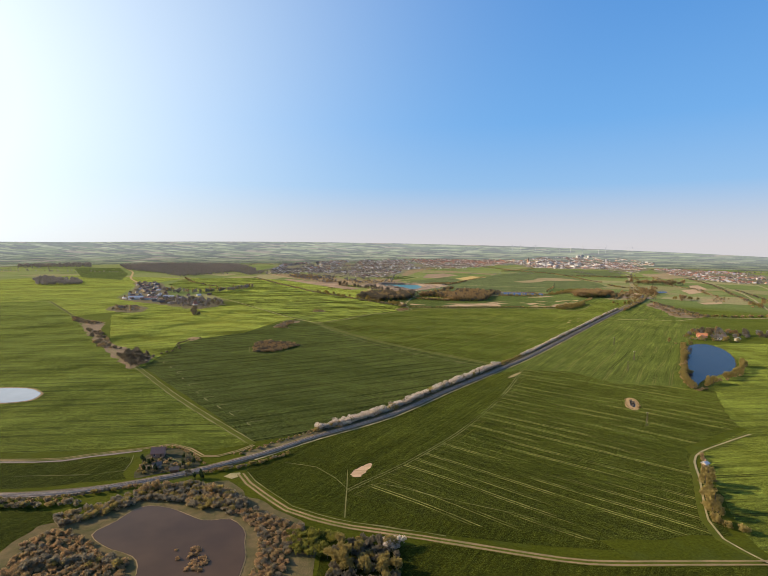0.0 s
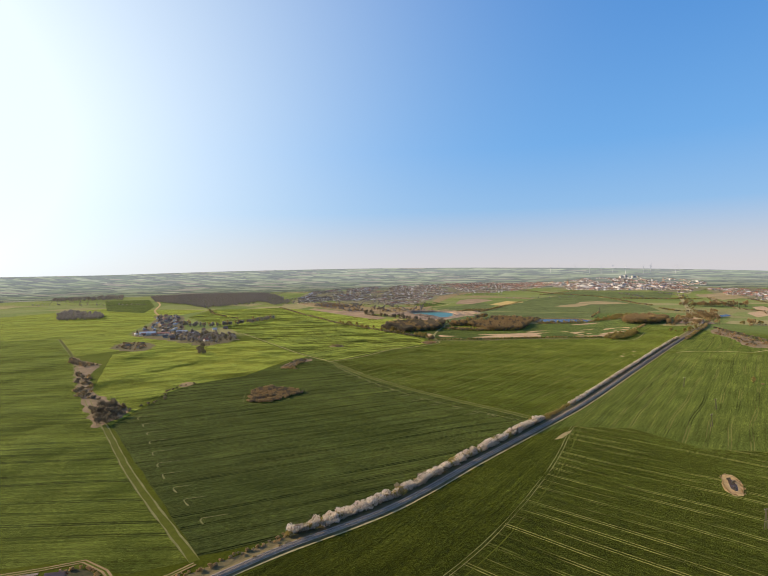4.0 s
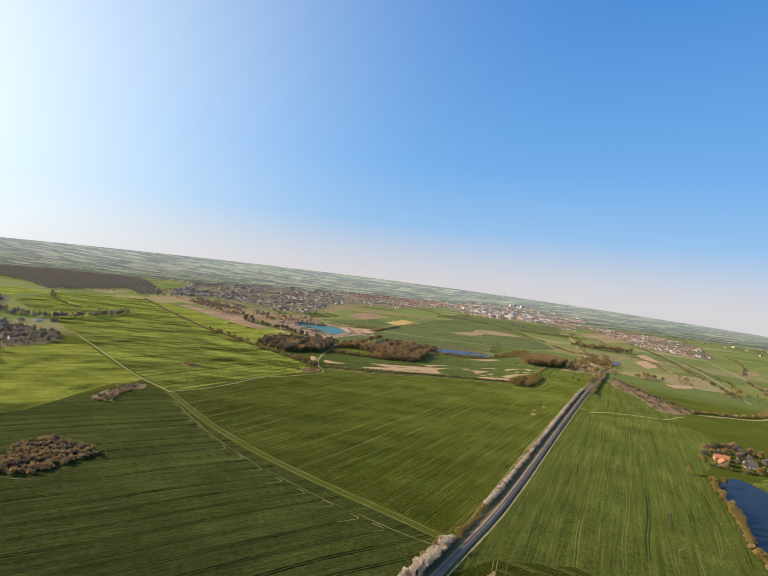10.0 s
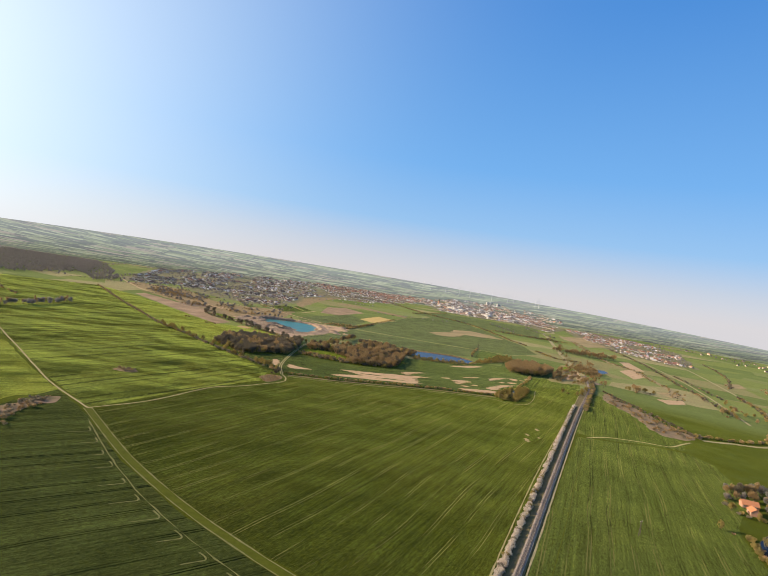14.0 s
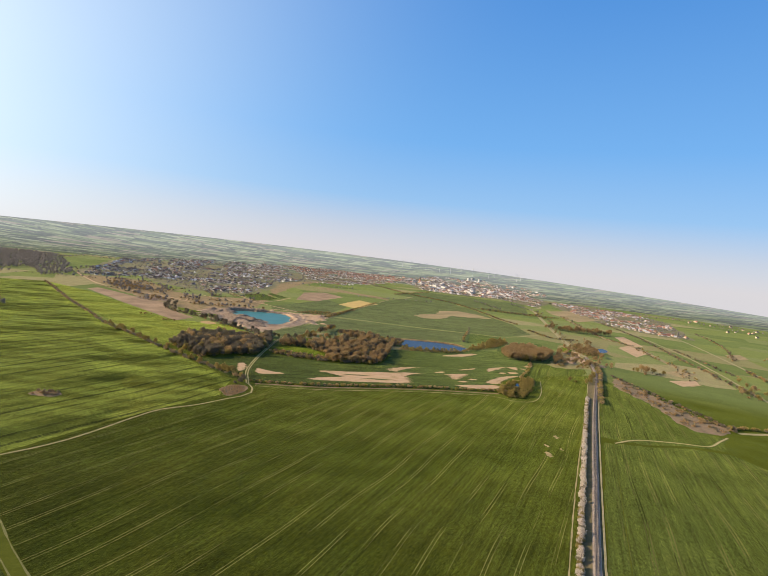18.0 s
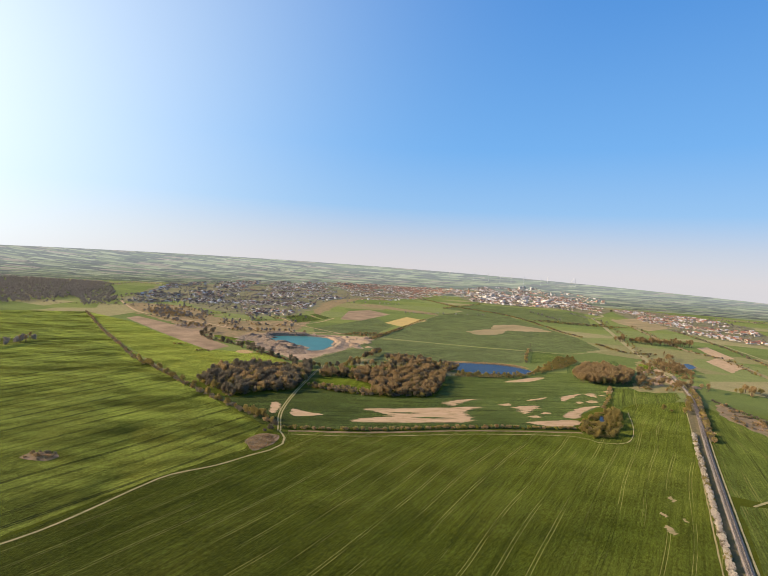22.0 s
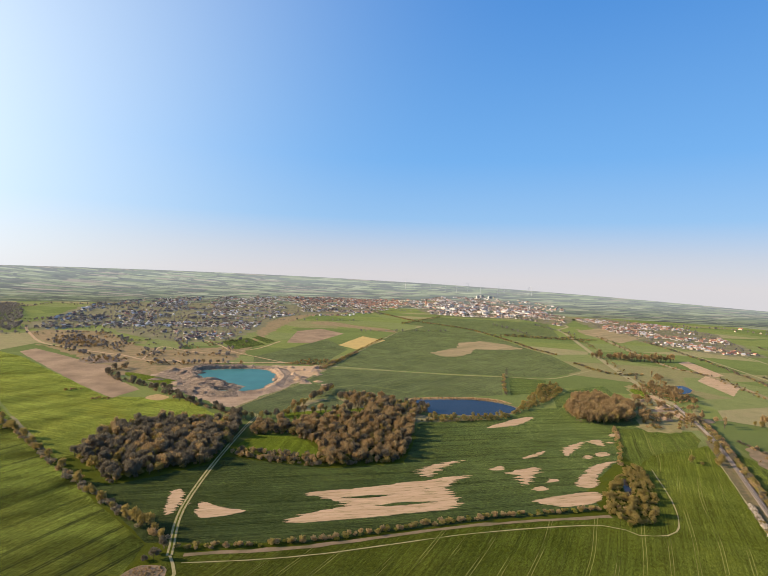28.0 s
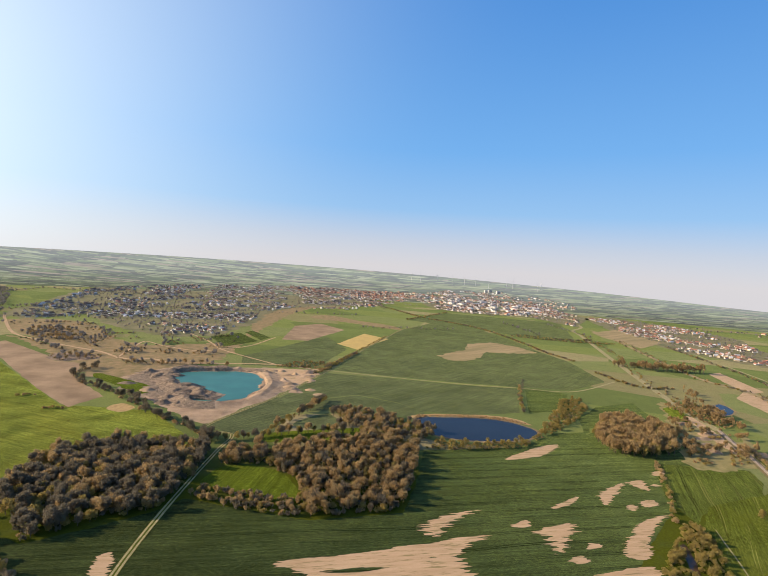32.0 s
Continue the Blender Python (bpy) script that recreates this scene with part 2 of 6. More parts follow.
def ground_material():
    """Base crop near by, strips of many farms further out."""
    k = Nodes("open_fields", 0.95, 0.02)
    k.nap(0.10)
    w = k.where()
    s = k.xyz(w)
    dist = k.math("SQRT", k.math("ADD", k.math("POWER", k.math("SUBTRACT", s[0], CENTRE[0]), 2.0), k.math("POWER", k.math("SUBTRACT", s[1], CENTRE[1]), 2.0)))
    v = k.node("ShaderNodeTexVoronoi", feature="F1")
    k.put(v, "Vector", k.turned(28, 0.0048, 0.0078))
    v.inputs["Scale"].default_value = 1.0
    ramp = k.node("ShaderNodeValToRGB")
    ramp.color_ramp.interpolation = "CONSTANT"
    # outer strips are paler and greyer: haze painted into their colours
    stops = [(0.0, (0.140, 0.155, 0.050)), (0.26, (0.094, 0.112, 0.040)), (0.46, (0.150, 0.158, 0.064)), (0.62, (0.19, 0.155, 0.080)), (0.72, (0.112, 0.132, 0.046)), (0.91, (0.24, 0.19, 0.105))]
    ramp.color_ramp.elements[0].position, ramp.color_ramp.elements[0].color = stops[0][0], (*stops[0][1], 1)
    ramp.color_ramp.elements[1].position, ramp.color_ramp.elements[1].color = stops[1][0], (*stops[1][1], 1)
    for at, col in stops[2:]:
        ramp.color_ramp.elements.new(at).color = (*col, 1)
    k.put(ramp, 0, k.xyz(v.outputs["Color"])[0])
    near = k.mix(k.span(k.noise(w, 0.01, 3.0), 0.4, 0.6), (0.040, 0.047, 0.0042), (0.054, 0.060, 0.0056))
    c = k.mix(k.span(dist, 800.0, 900.0), near, ramp.outputs[0])
    c = k.tone(c, k.spread(k.noise(w, 0.7, 5.0, 0.8), 0.3, 0.7, 0.55, 1.45))
    tufts = k.noise(w, 0.05, 5.0)
    c = k.mix(k.math("MULTIPLY", k.span(tufts, 0.5, 0.75), 0.35), c, (0.05, 0.07, 0.025))
    n = k.bump(k.noise(w, 0.012, 2.0, 0.45), 5.0)
    k.bump(k.noise(w, 0.8, 3.0), 0.4, 0.5, n)
    return k.colour(c)


M_GROUND = ground_material()
M_DARK = crop("dark_green_wheat", (0.0376, 0.0470, 0.0085), (0.0523, 0.0627, 0.0120), 63, 15.0, (0.006, 0.009, 0.0020), 1.0, 3.0, wide=0.50, nap=0.12, deep=0.84)
M_MAIN = crop("green_wheat", (0.0485, 0.0599, 0.0050), (0.0686, 0.0763, 0.0080), 39, 15.0, (0.020, 0.027, 0.0040), 0.65, 4.0, wide=0.20, pale=0.6, light_ramp=(-80.0, 380.0, 0.66, 1.50))
M_EAST = crop("green_barley", (0.0344, 0.0411, 0.0040), (0.0476, 0.0526, 0.0055), 128, 10.5, (0.030, 0.032, 0.0040), 0.5, wide=0.24, pale=0.85, nap=0.17, deep=0.50)
M_EASTHEAD = crop("green_barley_headland", (0.0355, 0.0420, 0.0028), (0.0484, 0.0532, 0.0037), 33, 60.0, (0.030, 0.034, 0.0040), 0.4, wide=0.25, nap=0.17, deep=0.48)
M_EASTFAR = crop("green_barley_upper", (0.0600, 0.0787, 0.0120), (0.0770, 0.0944, 0.0150), 33, 13.0, (0.022, 0.030, 0.0060), 0.8, wide=0.40, pale=0.3, nap=0.15, deep=0.80)
M_YELLOW = crop("yellow_green_meadow", (0.1925, 0.1980, 0.0198), (0.1375, 0.1540, 0.0165), 60, 17.0, (0.070, 0.075, 0.0150), 0.7, 14.0, wide=0.5, nap=0.30, deep=0.80)
M_LIGHT = crop("light_green_rye", (0.1426, 0.1476, 0.0172), (0.1082, 0.1230, 0.0148), 38, 15.0, (0.045, 0.055, 0.0120), 1.0, 14.0, wide=0.70, nap=0.34, deep=0.56)
M_WEST = crop("light_green_oats", (0.1016, 0.1151, 0.0118), (0.0794, 0.0948, 0.0107), 84, 13.0, (0.034, 0.042, 0.0085), 0.85, 8.0, wide=0.60, nap=0.26, deep=0.72)
M_HILL = crop("hillside_grass", (0.1990, 0.2062, 0.0226), (0.1495, 0.1660, 0.0198), 120, 18.0, (0.078, 0.084, 0.0170), 0.5, 8.0, wide=0.45, nap=0.30, deep=0.72)
M_NORTH = crop("deep_green_rape", (0.0506, 0.0726, 0.0204), (0.0682, 0.0902, 0.0242), 90, 15.0, (0.016, 0.024, 0.0070), 0.9, wide=0.40, light_ramp=(40.0, 420.0, 0.62, 1.35))
M_MEADOW = crop("bright_meadow", (0.096, 0.128, 0.0072), (0.117, 0.142, 0.0097), 20, 30.0, (0.111, 0.116, 0.0242), 0.2)
# green with distance haze mixed into the base colour
M_FAR = crop("far_green_field", (0.116, 0.132, 0.0480), (0.090, 0.105, 0.0400), 50, 22.0, (0.20, 0.17, 0.085), 0.3, nap=0.10, deep=0.85)
M_SAND = earth("bare_sand", (0.50, 0.335, 0.20), (0.38, 0.25, 0.14), 0.5, 90, fleck=(0.15, 0.13, 0.045))
M_QUARRY = earth("quarry_sand", (0.46, 0.32, 0.205), (0.25, 0.175, 0.115), 0.045, None, 4.0)
M_SPOIL = earth("dark_spoil", (0.33, 0.24, 0.165), (0.15, 0.112, 0.082), 0.2, None, 4.0)
M_BANK = earth("reedy_bank", (0.145, 0.105, 0.05), (0.07, 0.068, 0.026), 0.15, None, 0.8)
M_PLOT = earth("shady_garden_soil", (0.075, 0.062, 0.034), (0.040, 0.046, 0.020), 0.3, None, 0.6)
M_RAILBANK = earth("scrubby_railway_bank", (0.17, 0.125, 0.066), (0.095, 0.088, 0.038), 0.2, None, 0.8)
M_GARDEN = earth("trodden_garden", (0.17, 0.13, 0.07), (0.09, 0.085, 0.04), 0.25)
M_RIM = earth("dry_reed_rim", (0.46, 0.31, 0.14), (0.28, 0.185, 0.085), 0.3)
M_REDSCRUB = earth("reddish_scrub", (0.25, 0.17, 0.105), (0.14, 0.11, 0.06), 0.1, None, 0.8)
M_STUBBLE = earth("tan_stubble", (0.36, 0.255, 0.135), (0.22, 0.175, 0.08), 0.09, 60, fleck=(0.15, 0.14, 0.05))
M_PLOUGH = earth("ploughed_soil", (0.21, 0.14, 0.085), (0.35, 0.24, 0.145), 0.022)
M_DIRT = earth("dirt_track", (0.36, 0.285, 0.155), (0.22, 0.20, 0.085), 0.25)
M_VERGE = earth("rough_grass", (0.082, 0.090, 0.011), (0.060, 0.069, 0.008), 0.2)
M_DRY = earth("dry_scrub", (0.30, 0.20, 0.105), (0.17, 0.14, 0.06), 0.08, None, 0.8)
M_TOWN = earth("garden_ground", (0.215, 0.18, 0.10), (0.12, 0.125, 0.055), 0.025, None, 0.5)
M_MARK = earth("worn_crop", (0.19, 0.175, 0.070), (0.11, 0.11, 0.035), 0.3)
M_ORANGE = earth("dry_golden_grass", (0.52, 0.36, 0.12), (0.42, 0.30, 0.11), 0.05)
M_BALLAST = earth("track_ballast", (0.27, 0.22, 0.175), (0.16, 0.13, 0.105), 0.5)
M_EDGE = earth("pale_ballast", (0.36, 0.28, 0.21), (0.24, 0.185, 0.14), 0.5)
M_GOLD = earth("dry_golden_turf", (0.29, 0.23, 0.10), (0.165, 0.15, 0.055), 0.1, None, 0.6)
M_POND = water("brown_pond_water", (0.075, 0.046, 0.026), (0.05, 0.031, 0.019), 0.10, 0.10)
# bright sky reflection put into the water's base colour
M_PALE = water("pale_pond_water", (0.22, 0.225, 0.23), (0.18, 0.185, 0.19), 0.03, 1.0)
M_BLUE = water("blue_pond_water", (0.018, 0.024, 0.038), (0.013, 0.018, 0.030), 0.2, 0.05)
M_TEAL = water("turquoise_quarry_water", (0.045, 0.165, 0.145), (0.036, 0.135, 0.125), 0.3, 0.05)
M_SLEEPER = earth("sleeper", (0.13, 0.105, 0.085), (0.085, 0.07, 0.058), 0.6)
M_STEEL = Nodes("rail_steel", 0.6, 0.3, 0.0).colour((0.36, 0.29, 0.23))
M_BARK = paint("bark", (0.11, 0.085, 0.065), 0.2, 0.95)
M_TWIG = foliage("bare_twigs", (0.29, 0.195, 0.088), (0.50, 0.36, 0.175))
M_TWIGDARK = foliage("dark_twigs", (0.145, 0.118, 0.078), (0.245, 0.205, 0.138))
M_OLIVE = foliage("budding_leaves", (0.25, 0.19, 0.06), (0.40, 0.31, 0.10))
M_BLOSSOM = foliage("blossom", (0.50, 0.40, 0.29), (0.90, 0.81, 0.68))
M_YELLOWBUSH = foliage("young_leaves", (0.17, 0.165, 0.03), (0.29, 0.26, 0.05))
M_REED = foliage("dry_reeds", (0.54, 0.36, 0.18), (0.33, 0.22, 0.105))
# distance haze painted into the twig colour as pale grey
M_HAZETWIG = foliage("grey_twigs", (0.23, 0.205, 0.18), (0.34, 0.305, 0.27))
M_GREYBUSH = foliage("grey_brown_twigs", (0.20, 0.165, 0.105), (0.34, 0.285, 0.19))
M_PINE = foliage("dark_evergreen", (0.02, 0.035, 0.012), (0.035, 0.055, 0.02))
M_WHITE = paint("white_render", (0.66, 0.60, 0.53))
# white walls of the far houses, dulled in colour to stand for haze
M_HAZEWALL = paint("weathered_render", (0.44, 0.41, 0.37))
M_CREAM = paint("cream_render", (0.48, 0.39, 0.28))
M_BRICK = paint("brick_wall", (0.36, 0.20, 0.13))
M_REDROOF = paint("red_tiles", (0.30, 0.145, 0.10), 0.3)
M_ORANGEROOF = paint("orange_tiles", (0.40, 0.165, 0.075), 0.35)
M_DARKROOF = paint("dark_tiles", (0.125, 0.095, 0.075), 0.3)
M_GREYROOF = paint("grey_sheet_roof", (0.45, 0.45, 0.46), 0.2, 0.6)
M_GLASS = Nodes("window_glass", 0.08, 0.6).colour((0.04, 0.05, 0.06))
M_DOOR = paint("brown_door", (0.15, 0.08, 0.04))

# ---- geometry helpers ----
rnd = random.Random(11)


def rise(x, y):
    """The far land climbs gently to the skyline, which stands lower in the east."""
    r = math.hypot(x - CENTRE[0], y - CENTRE[1])
    s = min(1.0, max(0.0, (r - 3200) / 1420))
    turn = min(0.75, max(-0.75, math.atan2(x - CENTRE[0], y - CENTRE[1]) - 0.14))
    return (SKYLINE[0] + SKYLINE[1] * turn + SKYLINE[2] * turn * turn) * s * s - max(0.0, (r - 4620) * 0.03)


def mesh_object(name, verts, faces, material, parent=None, label=""):
    me = bpy.data.meshes.new(name)
    me.from_pydata([tuple(v) for v in verts], [], faces)
    for m in material if isinstance(material, (list, tuple)) else (material,):
        me.materials.append(m)
    me.update()
    ob = new(name, me)
    if parent is not None:
        ob.parent = parent
    if label:
        ob["label"] = label
    return ob


def spline(pts, step=8.0, closed=False):
    """Points along a smooth curve through pts."""
    n = len(pts)
    out = []
    for i in range(n if closed else n - 1):
        p1, p2 = Vector(pts[i]), Vector(pts[(i + 1) % n])
        p0 = Vector(pts[i - 1]) if closed or i else p1 * 2 - p2
        p3 = Vector(pts[(i + 2) % n]) if closed or i + 2 < n else p2 * 2 - p1
        k = max(1, int((p2 - p1).length / step))
        for j in range(k):
            t = j / k
            out.append(0.5 * (2 * p1 + (p2 - p0) * t + (2 * p0 - 5 * p1 + 4 * p2 - p3) * t * t + (3 * p1 - p0 - 3 * p2 + p3) * t ** 3))
    if not closed:
        out.append(Vector(pts[-1]))
    return out


def streaky(pts, reach):
    """An edge that frays along the drill rows, which run with x here."""
    return [p + Vector((reach * noise.noise((p.x / 40, p.y / 1.3, 2.2)) + 0.7 * reach * noise.noise((p.x / 30, p.y / 0.6, 6.2)), 0.8 * noise.noise((p.x / 6, p.y / 6, 4.0)))) for p in pts]


def ragged(pts, amount, size):
    return [p + Vector((noise.noise((p.x / size, p.y / size, 3.1)), noise.noise((p.x / size, p.y / size, 9.7)))) * amount for p in pts]


def patch(name, pts, layer, material, label, category="field", soft=True, rag=2.0, kind="structure", parent=None, fray=0.0):
    """A piece of land cover: a thin sheet that follows the ground, layer centimetres up."""
    outline = spline(pts, 0.7 if fray else 4.0, True) if soft else [q for i in range(len(pts)) for q in [Vector(pts[i]).lerp(Vector(pts[(i + 1) % len(pts)]), j / 12) for j in range(12)]]
    outline = streaky(outline, fray) if fray else ragged(outline, rag, 14.0)
    bm = bmesh.new()
    vs = [bm.verts.new((p.x, p.y, 0)) for p in outline]
    edges = [bm.edges.new((vs[i], vs[(i + 1) % len(vs)])) for i in range(len(vs))]
    bmesh.ops.triangle_fill(bm, use_beauty=True, edges=edges)
    if max(math.hypot(p.x - CENTRE[0], p.y - CENTRE[1]) for p in outline) > 3000:
        for _ in range(4):
            long = [e for e in bm.edges if e.calc_length() > 90]
            if not long:
                break
            bmesh.ops.subdivide_edges(bm, edges=long, cuts=1)
        bmesh.ops.triangulate(bm, faces=bm.faces[:])
    for v in bm.verts:
        v.co.z = rise(v.co.x, v.co.y) + layer * 0.01
    bmesh.ops.recalc_face_normals(bm, faces=bm.faces[:])
    if bm.faces and sum(f.normal.z for f in bm.faces) < 0:
        bmesh.ops.reverse_faces(bm, faces=bm.faces[:])
    me = bpy.data.meshes.new(name)
    bm.to_mesh(me)
    bm.free()
    me.materials.append(material)
    ob = new(name, me)
    if parent is not None:
        ob.parent = parent
        return ob
    return tagged(ob, label, category, "", kind)


def ribbon(name, pts, width, layer, material, label="", category="track", step=9.0, parent=None, wobble=0.35, shift=0.0, z=None):
    """A track along a curve."""
    line = spline(pts, step)
    verts, faces = [], []
    for i, p in enumerate(line):
        d = (line[min(i + 1, len(line) - 1)] - line[max(i - 1, 0)]).normalized()
        s = Vector((-d.y, d.x))
        a = width / 2 + wobble * noise.noise((p.x / 9, p.y / 9, 1.0))
        b = width / 2 + wobble * noise.noise((p.x / 9, p.y / 9, 5.0))
        for q in (p + s * (shift + a), p + s * (shift - b)):
            verts.append((q.x, q.y, rise(q.x, q.y) + layer * 0.01))
        if i:
            k = 2 * i
            faces.append((k - 2, k - 1, k + 1, k))
    ob = mesh_object(name, verts, faces, material, parent)
    return ob if parent is not None else tagged(ob, label, category, "", "structure")


def inside(p, poly):
    hit, j = False, len(poly) - 1
    for i in range(len(poly)):
        (xi, yi), (xj, yj) = poly[i], poly[j]
        if (yi > p[1]) != (yj > p[1]) and p[0] < (xj - xi) * (p[1] - yi) / (yj - yi) + xi:
            hit = not hit
        j = i
    return hit


def scatter(poly, gap, seed=0, holes=()):
    """Uneven places about gap apart inside an outline."""
    r = random.Random(seed)
    xs, ys = [p[0] for p in poly], [p[1] for p in poly]
    out = []
    y = min(ys)
    while y < max(ys):
        x = min(xs)
        while x < max(xs):
            p = (x + r.uniform(-0.45, 0.45) * gap, y + r.uniform(-0.45, 0.45) * gap)
            if inside(p, poly) and not any(inside(p, h) for h in holes):
                out.append(p)
            x += gap
        y += gap * 0.87
    return out


def along(pts, gap, spread, seed=0):
    """Uneven places along a line."""
    r = random.Random(seed)
    return [(p.x + r.uniform(-spread, spread), p.y + r.uniform(-spread, spread)) for p in spline(pts, gap)]

# ---- the land ----
def make_ground():
    radii = [0, 400, 800, 1200, 1600, 2000, 2400] + [2400 + 100 * i for i in range(1, 45)]
    verts, faces, n = [(CENTRE[0], CENTRE[1], 0)], [], 192
    for r in radii[1:]:
        for a in range(n):
            x, y = CENTRE[0] + r * math.cos(2 * math.pi * a / n), CENTRE[1] + r * math.sin(2 * math.pi * a / n)
            verts.append((x, y, rise(x, y) - (4.0 if r > 3000 else 0.0)))
    for a in range(n):
        faces.append((0, 1 + a, 1 + (a + 1) % n))
        for k in range(len(radii) - 2):
            b = 1 + k * n
            faces.append((b + a, b + n + a, b + n + (a + 1) % n, b + (a + 1) % n))
    return tagged(mesh_object("ground", verts, faces, M_GROUND), "wide green and brown farmland reaching to the skyline", "ground", "", "structure")


make_ground()


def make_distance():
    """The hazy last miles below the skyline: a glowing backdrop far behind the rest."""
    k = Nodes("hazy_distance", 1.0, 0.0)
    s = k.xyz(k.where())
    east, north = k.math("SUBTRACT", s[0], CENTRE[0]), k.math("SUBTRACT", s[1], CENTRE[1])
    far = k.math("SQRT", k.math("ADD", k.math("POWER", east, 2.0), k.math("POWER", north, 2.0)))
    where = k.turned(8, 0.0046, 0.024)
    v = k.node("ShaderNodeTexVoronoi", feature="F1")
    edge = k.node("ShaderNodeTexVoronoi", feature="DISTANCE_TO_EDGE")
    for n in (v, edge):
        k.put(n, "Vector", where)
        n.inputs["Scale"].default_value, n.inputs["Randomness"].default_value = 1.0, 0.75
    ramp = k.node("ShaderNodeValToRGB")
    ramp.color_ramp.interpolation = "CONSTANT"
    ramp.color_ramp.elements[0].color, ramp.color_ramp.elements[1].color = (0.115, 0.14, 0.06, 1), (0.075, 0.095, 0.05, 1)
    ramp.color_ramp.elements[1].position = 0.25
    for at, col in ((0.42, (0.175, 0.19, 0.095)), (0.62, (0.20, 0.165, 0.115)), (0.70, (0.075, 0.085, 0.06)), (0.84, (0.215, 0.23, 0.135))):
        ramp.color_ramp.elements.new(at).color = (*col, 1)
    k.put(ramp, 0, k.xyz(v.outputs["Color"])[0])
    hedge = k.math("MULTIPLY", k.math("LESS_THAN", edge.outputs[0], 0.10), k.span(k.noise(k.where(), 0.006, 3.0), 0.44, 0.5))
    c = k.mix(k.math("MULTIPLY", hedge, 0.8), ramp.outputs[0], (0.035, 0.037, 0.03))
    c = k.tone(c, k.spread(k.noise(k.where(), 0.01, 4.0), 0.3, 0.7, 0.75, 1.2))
    # haze painted as a glow that grows with distance while the base colour fades
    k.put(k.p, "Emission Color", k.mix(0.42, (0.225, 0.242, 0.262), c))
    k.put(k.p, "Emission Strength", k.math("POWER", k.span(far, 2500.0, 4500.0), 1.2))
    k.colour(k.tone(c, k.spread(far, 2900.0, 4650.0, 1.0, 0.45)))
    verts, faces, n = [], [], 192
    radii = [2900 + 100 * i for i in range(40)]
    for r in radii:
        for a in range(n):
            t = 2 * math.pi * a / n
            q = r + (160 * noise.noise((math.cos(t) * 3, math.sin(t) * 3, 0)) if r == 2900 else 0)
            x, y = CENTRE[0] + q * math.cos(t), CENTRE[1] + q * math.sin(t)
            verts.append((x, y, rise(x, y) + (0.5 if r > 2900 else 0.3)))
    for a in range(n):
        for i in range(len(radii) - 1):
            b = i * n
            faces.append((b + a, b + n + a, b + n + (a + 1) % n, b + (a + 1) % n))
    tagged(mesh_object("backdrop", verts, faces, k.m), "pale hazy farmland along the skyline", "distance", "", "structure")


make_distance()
RAIL = [(-420, 268), (-300, 243), (-188, 239), (-131, 254), (-80, 287), (-46, 320), (2, 362), (53, 427), (111, 499), (170, 574), (279, 729), (352, 833), (442, 960), (580, 1152), (664, 1300), (790, 1520), (930, 1800), (1080, 2120), (1260, 2520)]
TRACK_A = [(-84, 308), (-166, 399), (-246, 497), (-303, 563), (-420, 711), (-522, 847), (-700, 1060)]
TRACK_B = [(-109, 799), (-48, 702), (3, 637), (46, 592), (84, 556), (119, 522)]

patch("field_dark", [(-84, 312), (-245, 503), (-244, 546), (-255, 614), (-244, 659), (-199, 703), (-166, 801), (-149, 842), (-112, 795), (-52, 699), (-1, 634), (43, 590), (81, 553), (117, 519), (49, 437), (-10, 368), (-51, 328)], 6, M_DARK, "dark green winter wheat with faint wheel tracks", soft=False)
patch("field_main", [(-105, 795), (-48, 702), (3, 637), (46, 598), (89, 561), (120, 530), (165, 585), (275, 736), (430, 957), (560, 1140), (470, 1120), (430, 1085), (395, 1035), (360, 1010), (240, 1012), (126, 1000), (50, 1004), (21, 957), (-34, 899)], 7, M_MAIN, "green wheat field with pale wheel tracks", soft=False)
patch("field_east", [(-18, 243), (20, 222), (90, 205), (150, 210), (175, 270), (190, 310), (250, 345), (300, 440), (213, 458), (183, 500), (140, 505), (102, 421), (53, 335), (12, 281), (-16, 247)], 8, M_EAST, "green barley field with pale curving wheel tracks", soft=False)
patch("field_corner_south", [(-76, 268), (-70, 259), (-60, 248), (-46, 234), (-32, 226), (-14, 219), (0, 215), (24, 209), (60, 202), (95, 198), (90, 206), (20, 223), (-18, 244), (-67, 270)], 7, M_EASTHEAD, "green barley along the dirt track", soft=False, rag=0.6)
patch("field_west", [(-86, 309), (-168, 398), (-248, 496), (-305, 562), (-422, 710), (-524, 846), (-702, 1058), (-1050, 1000), (-1050, 330), (-420, 312), (-300, 296), (-215, 291), (-145, 303), (-108, 296)], 4, M_WEST, "light green oats with dark wheel tracks", soft=False)
patch("field_upper_north", [(386, 872), (419, 854), (469, 852), (502, 842), (540, 876), (520, 910), (552, 1000), (566, 1090), (572, 1130), (452, 962)], 7, M_EASTFAR, "green field between railway and scrub", soft=False)
patch("field_lane", [(190, 300), (250, 340), (330, 345), (480, 400), (480, 120), (160, 120), (156, 200), (160, 222), (180, 268)], 5, M_WEST, "light green field beyond the lane", soft=False)
patch("field_south", [(-28, 196), (24, 203), (80, 190), (150, 189), (150, 90), (-28, 90)], 5, M_EASTHEAD, "green field below the dirt track", soft=False)
patch("field_northwest", [(-474, 926), (-350, 898), (-368, 1135), (-470, 1128), (-601, 1130), (-712, 1456), (-702, 1793), (-1150, 1900), (-1350, 1400), (-1060, 1004), (-704, 1062), (-526, 852)], 3, M_HILL, "rolling yellow-green fields by the village", soft=False)
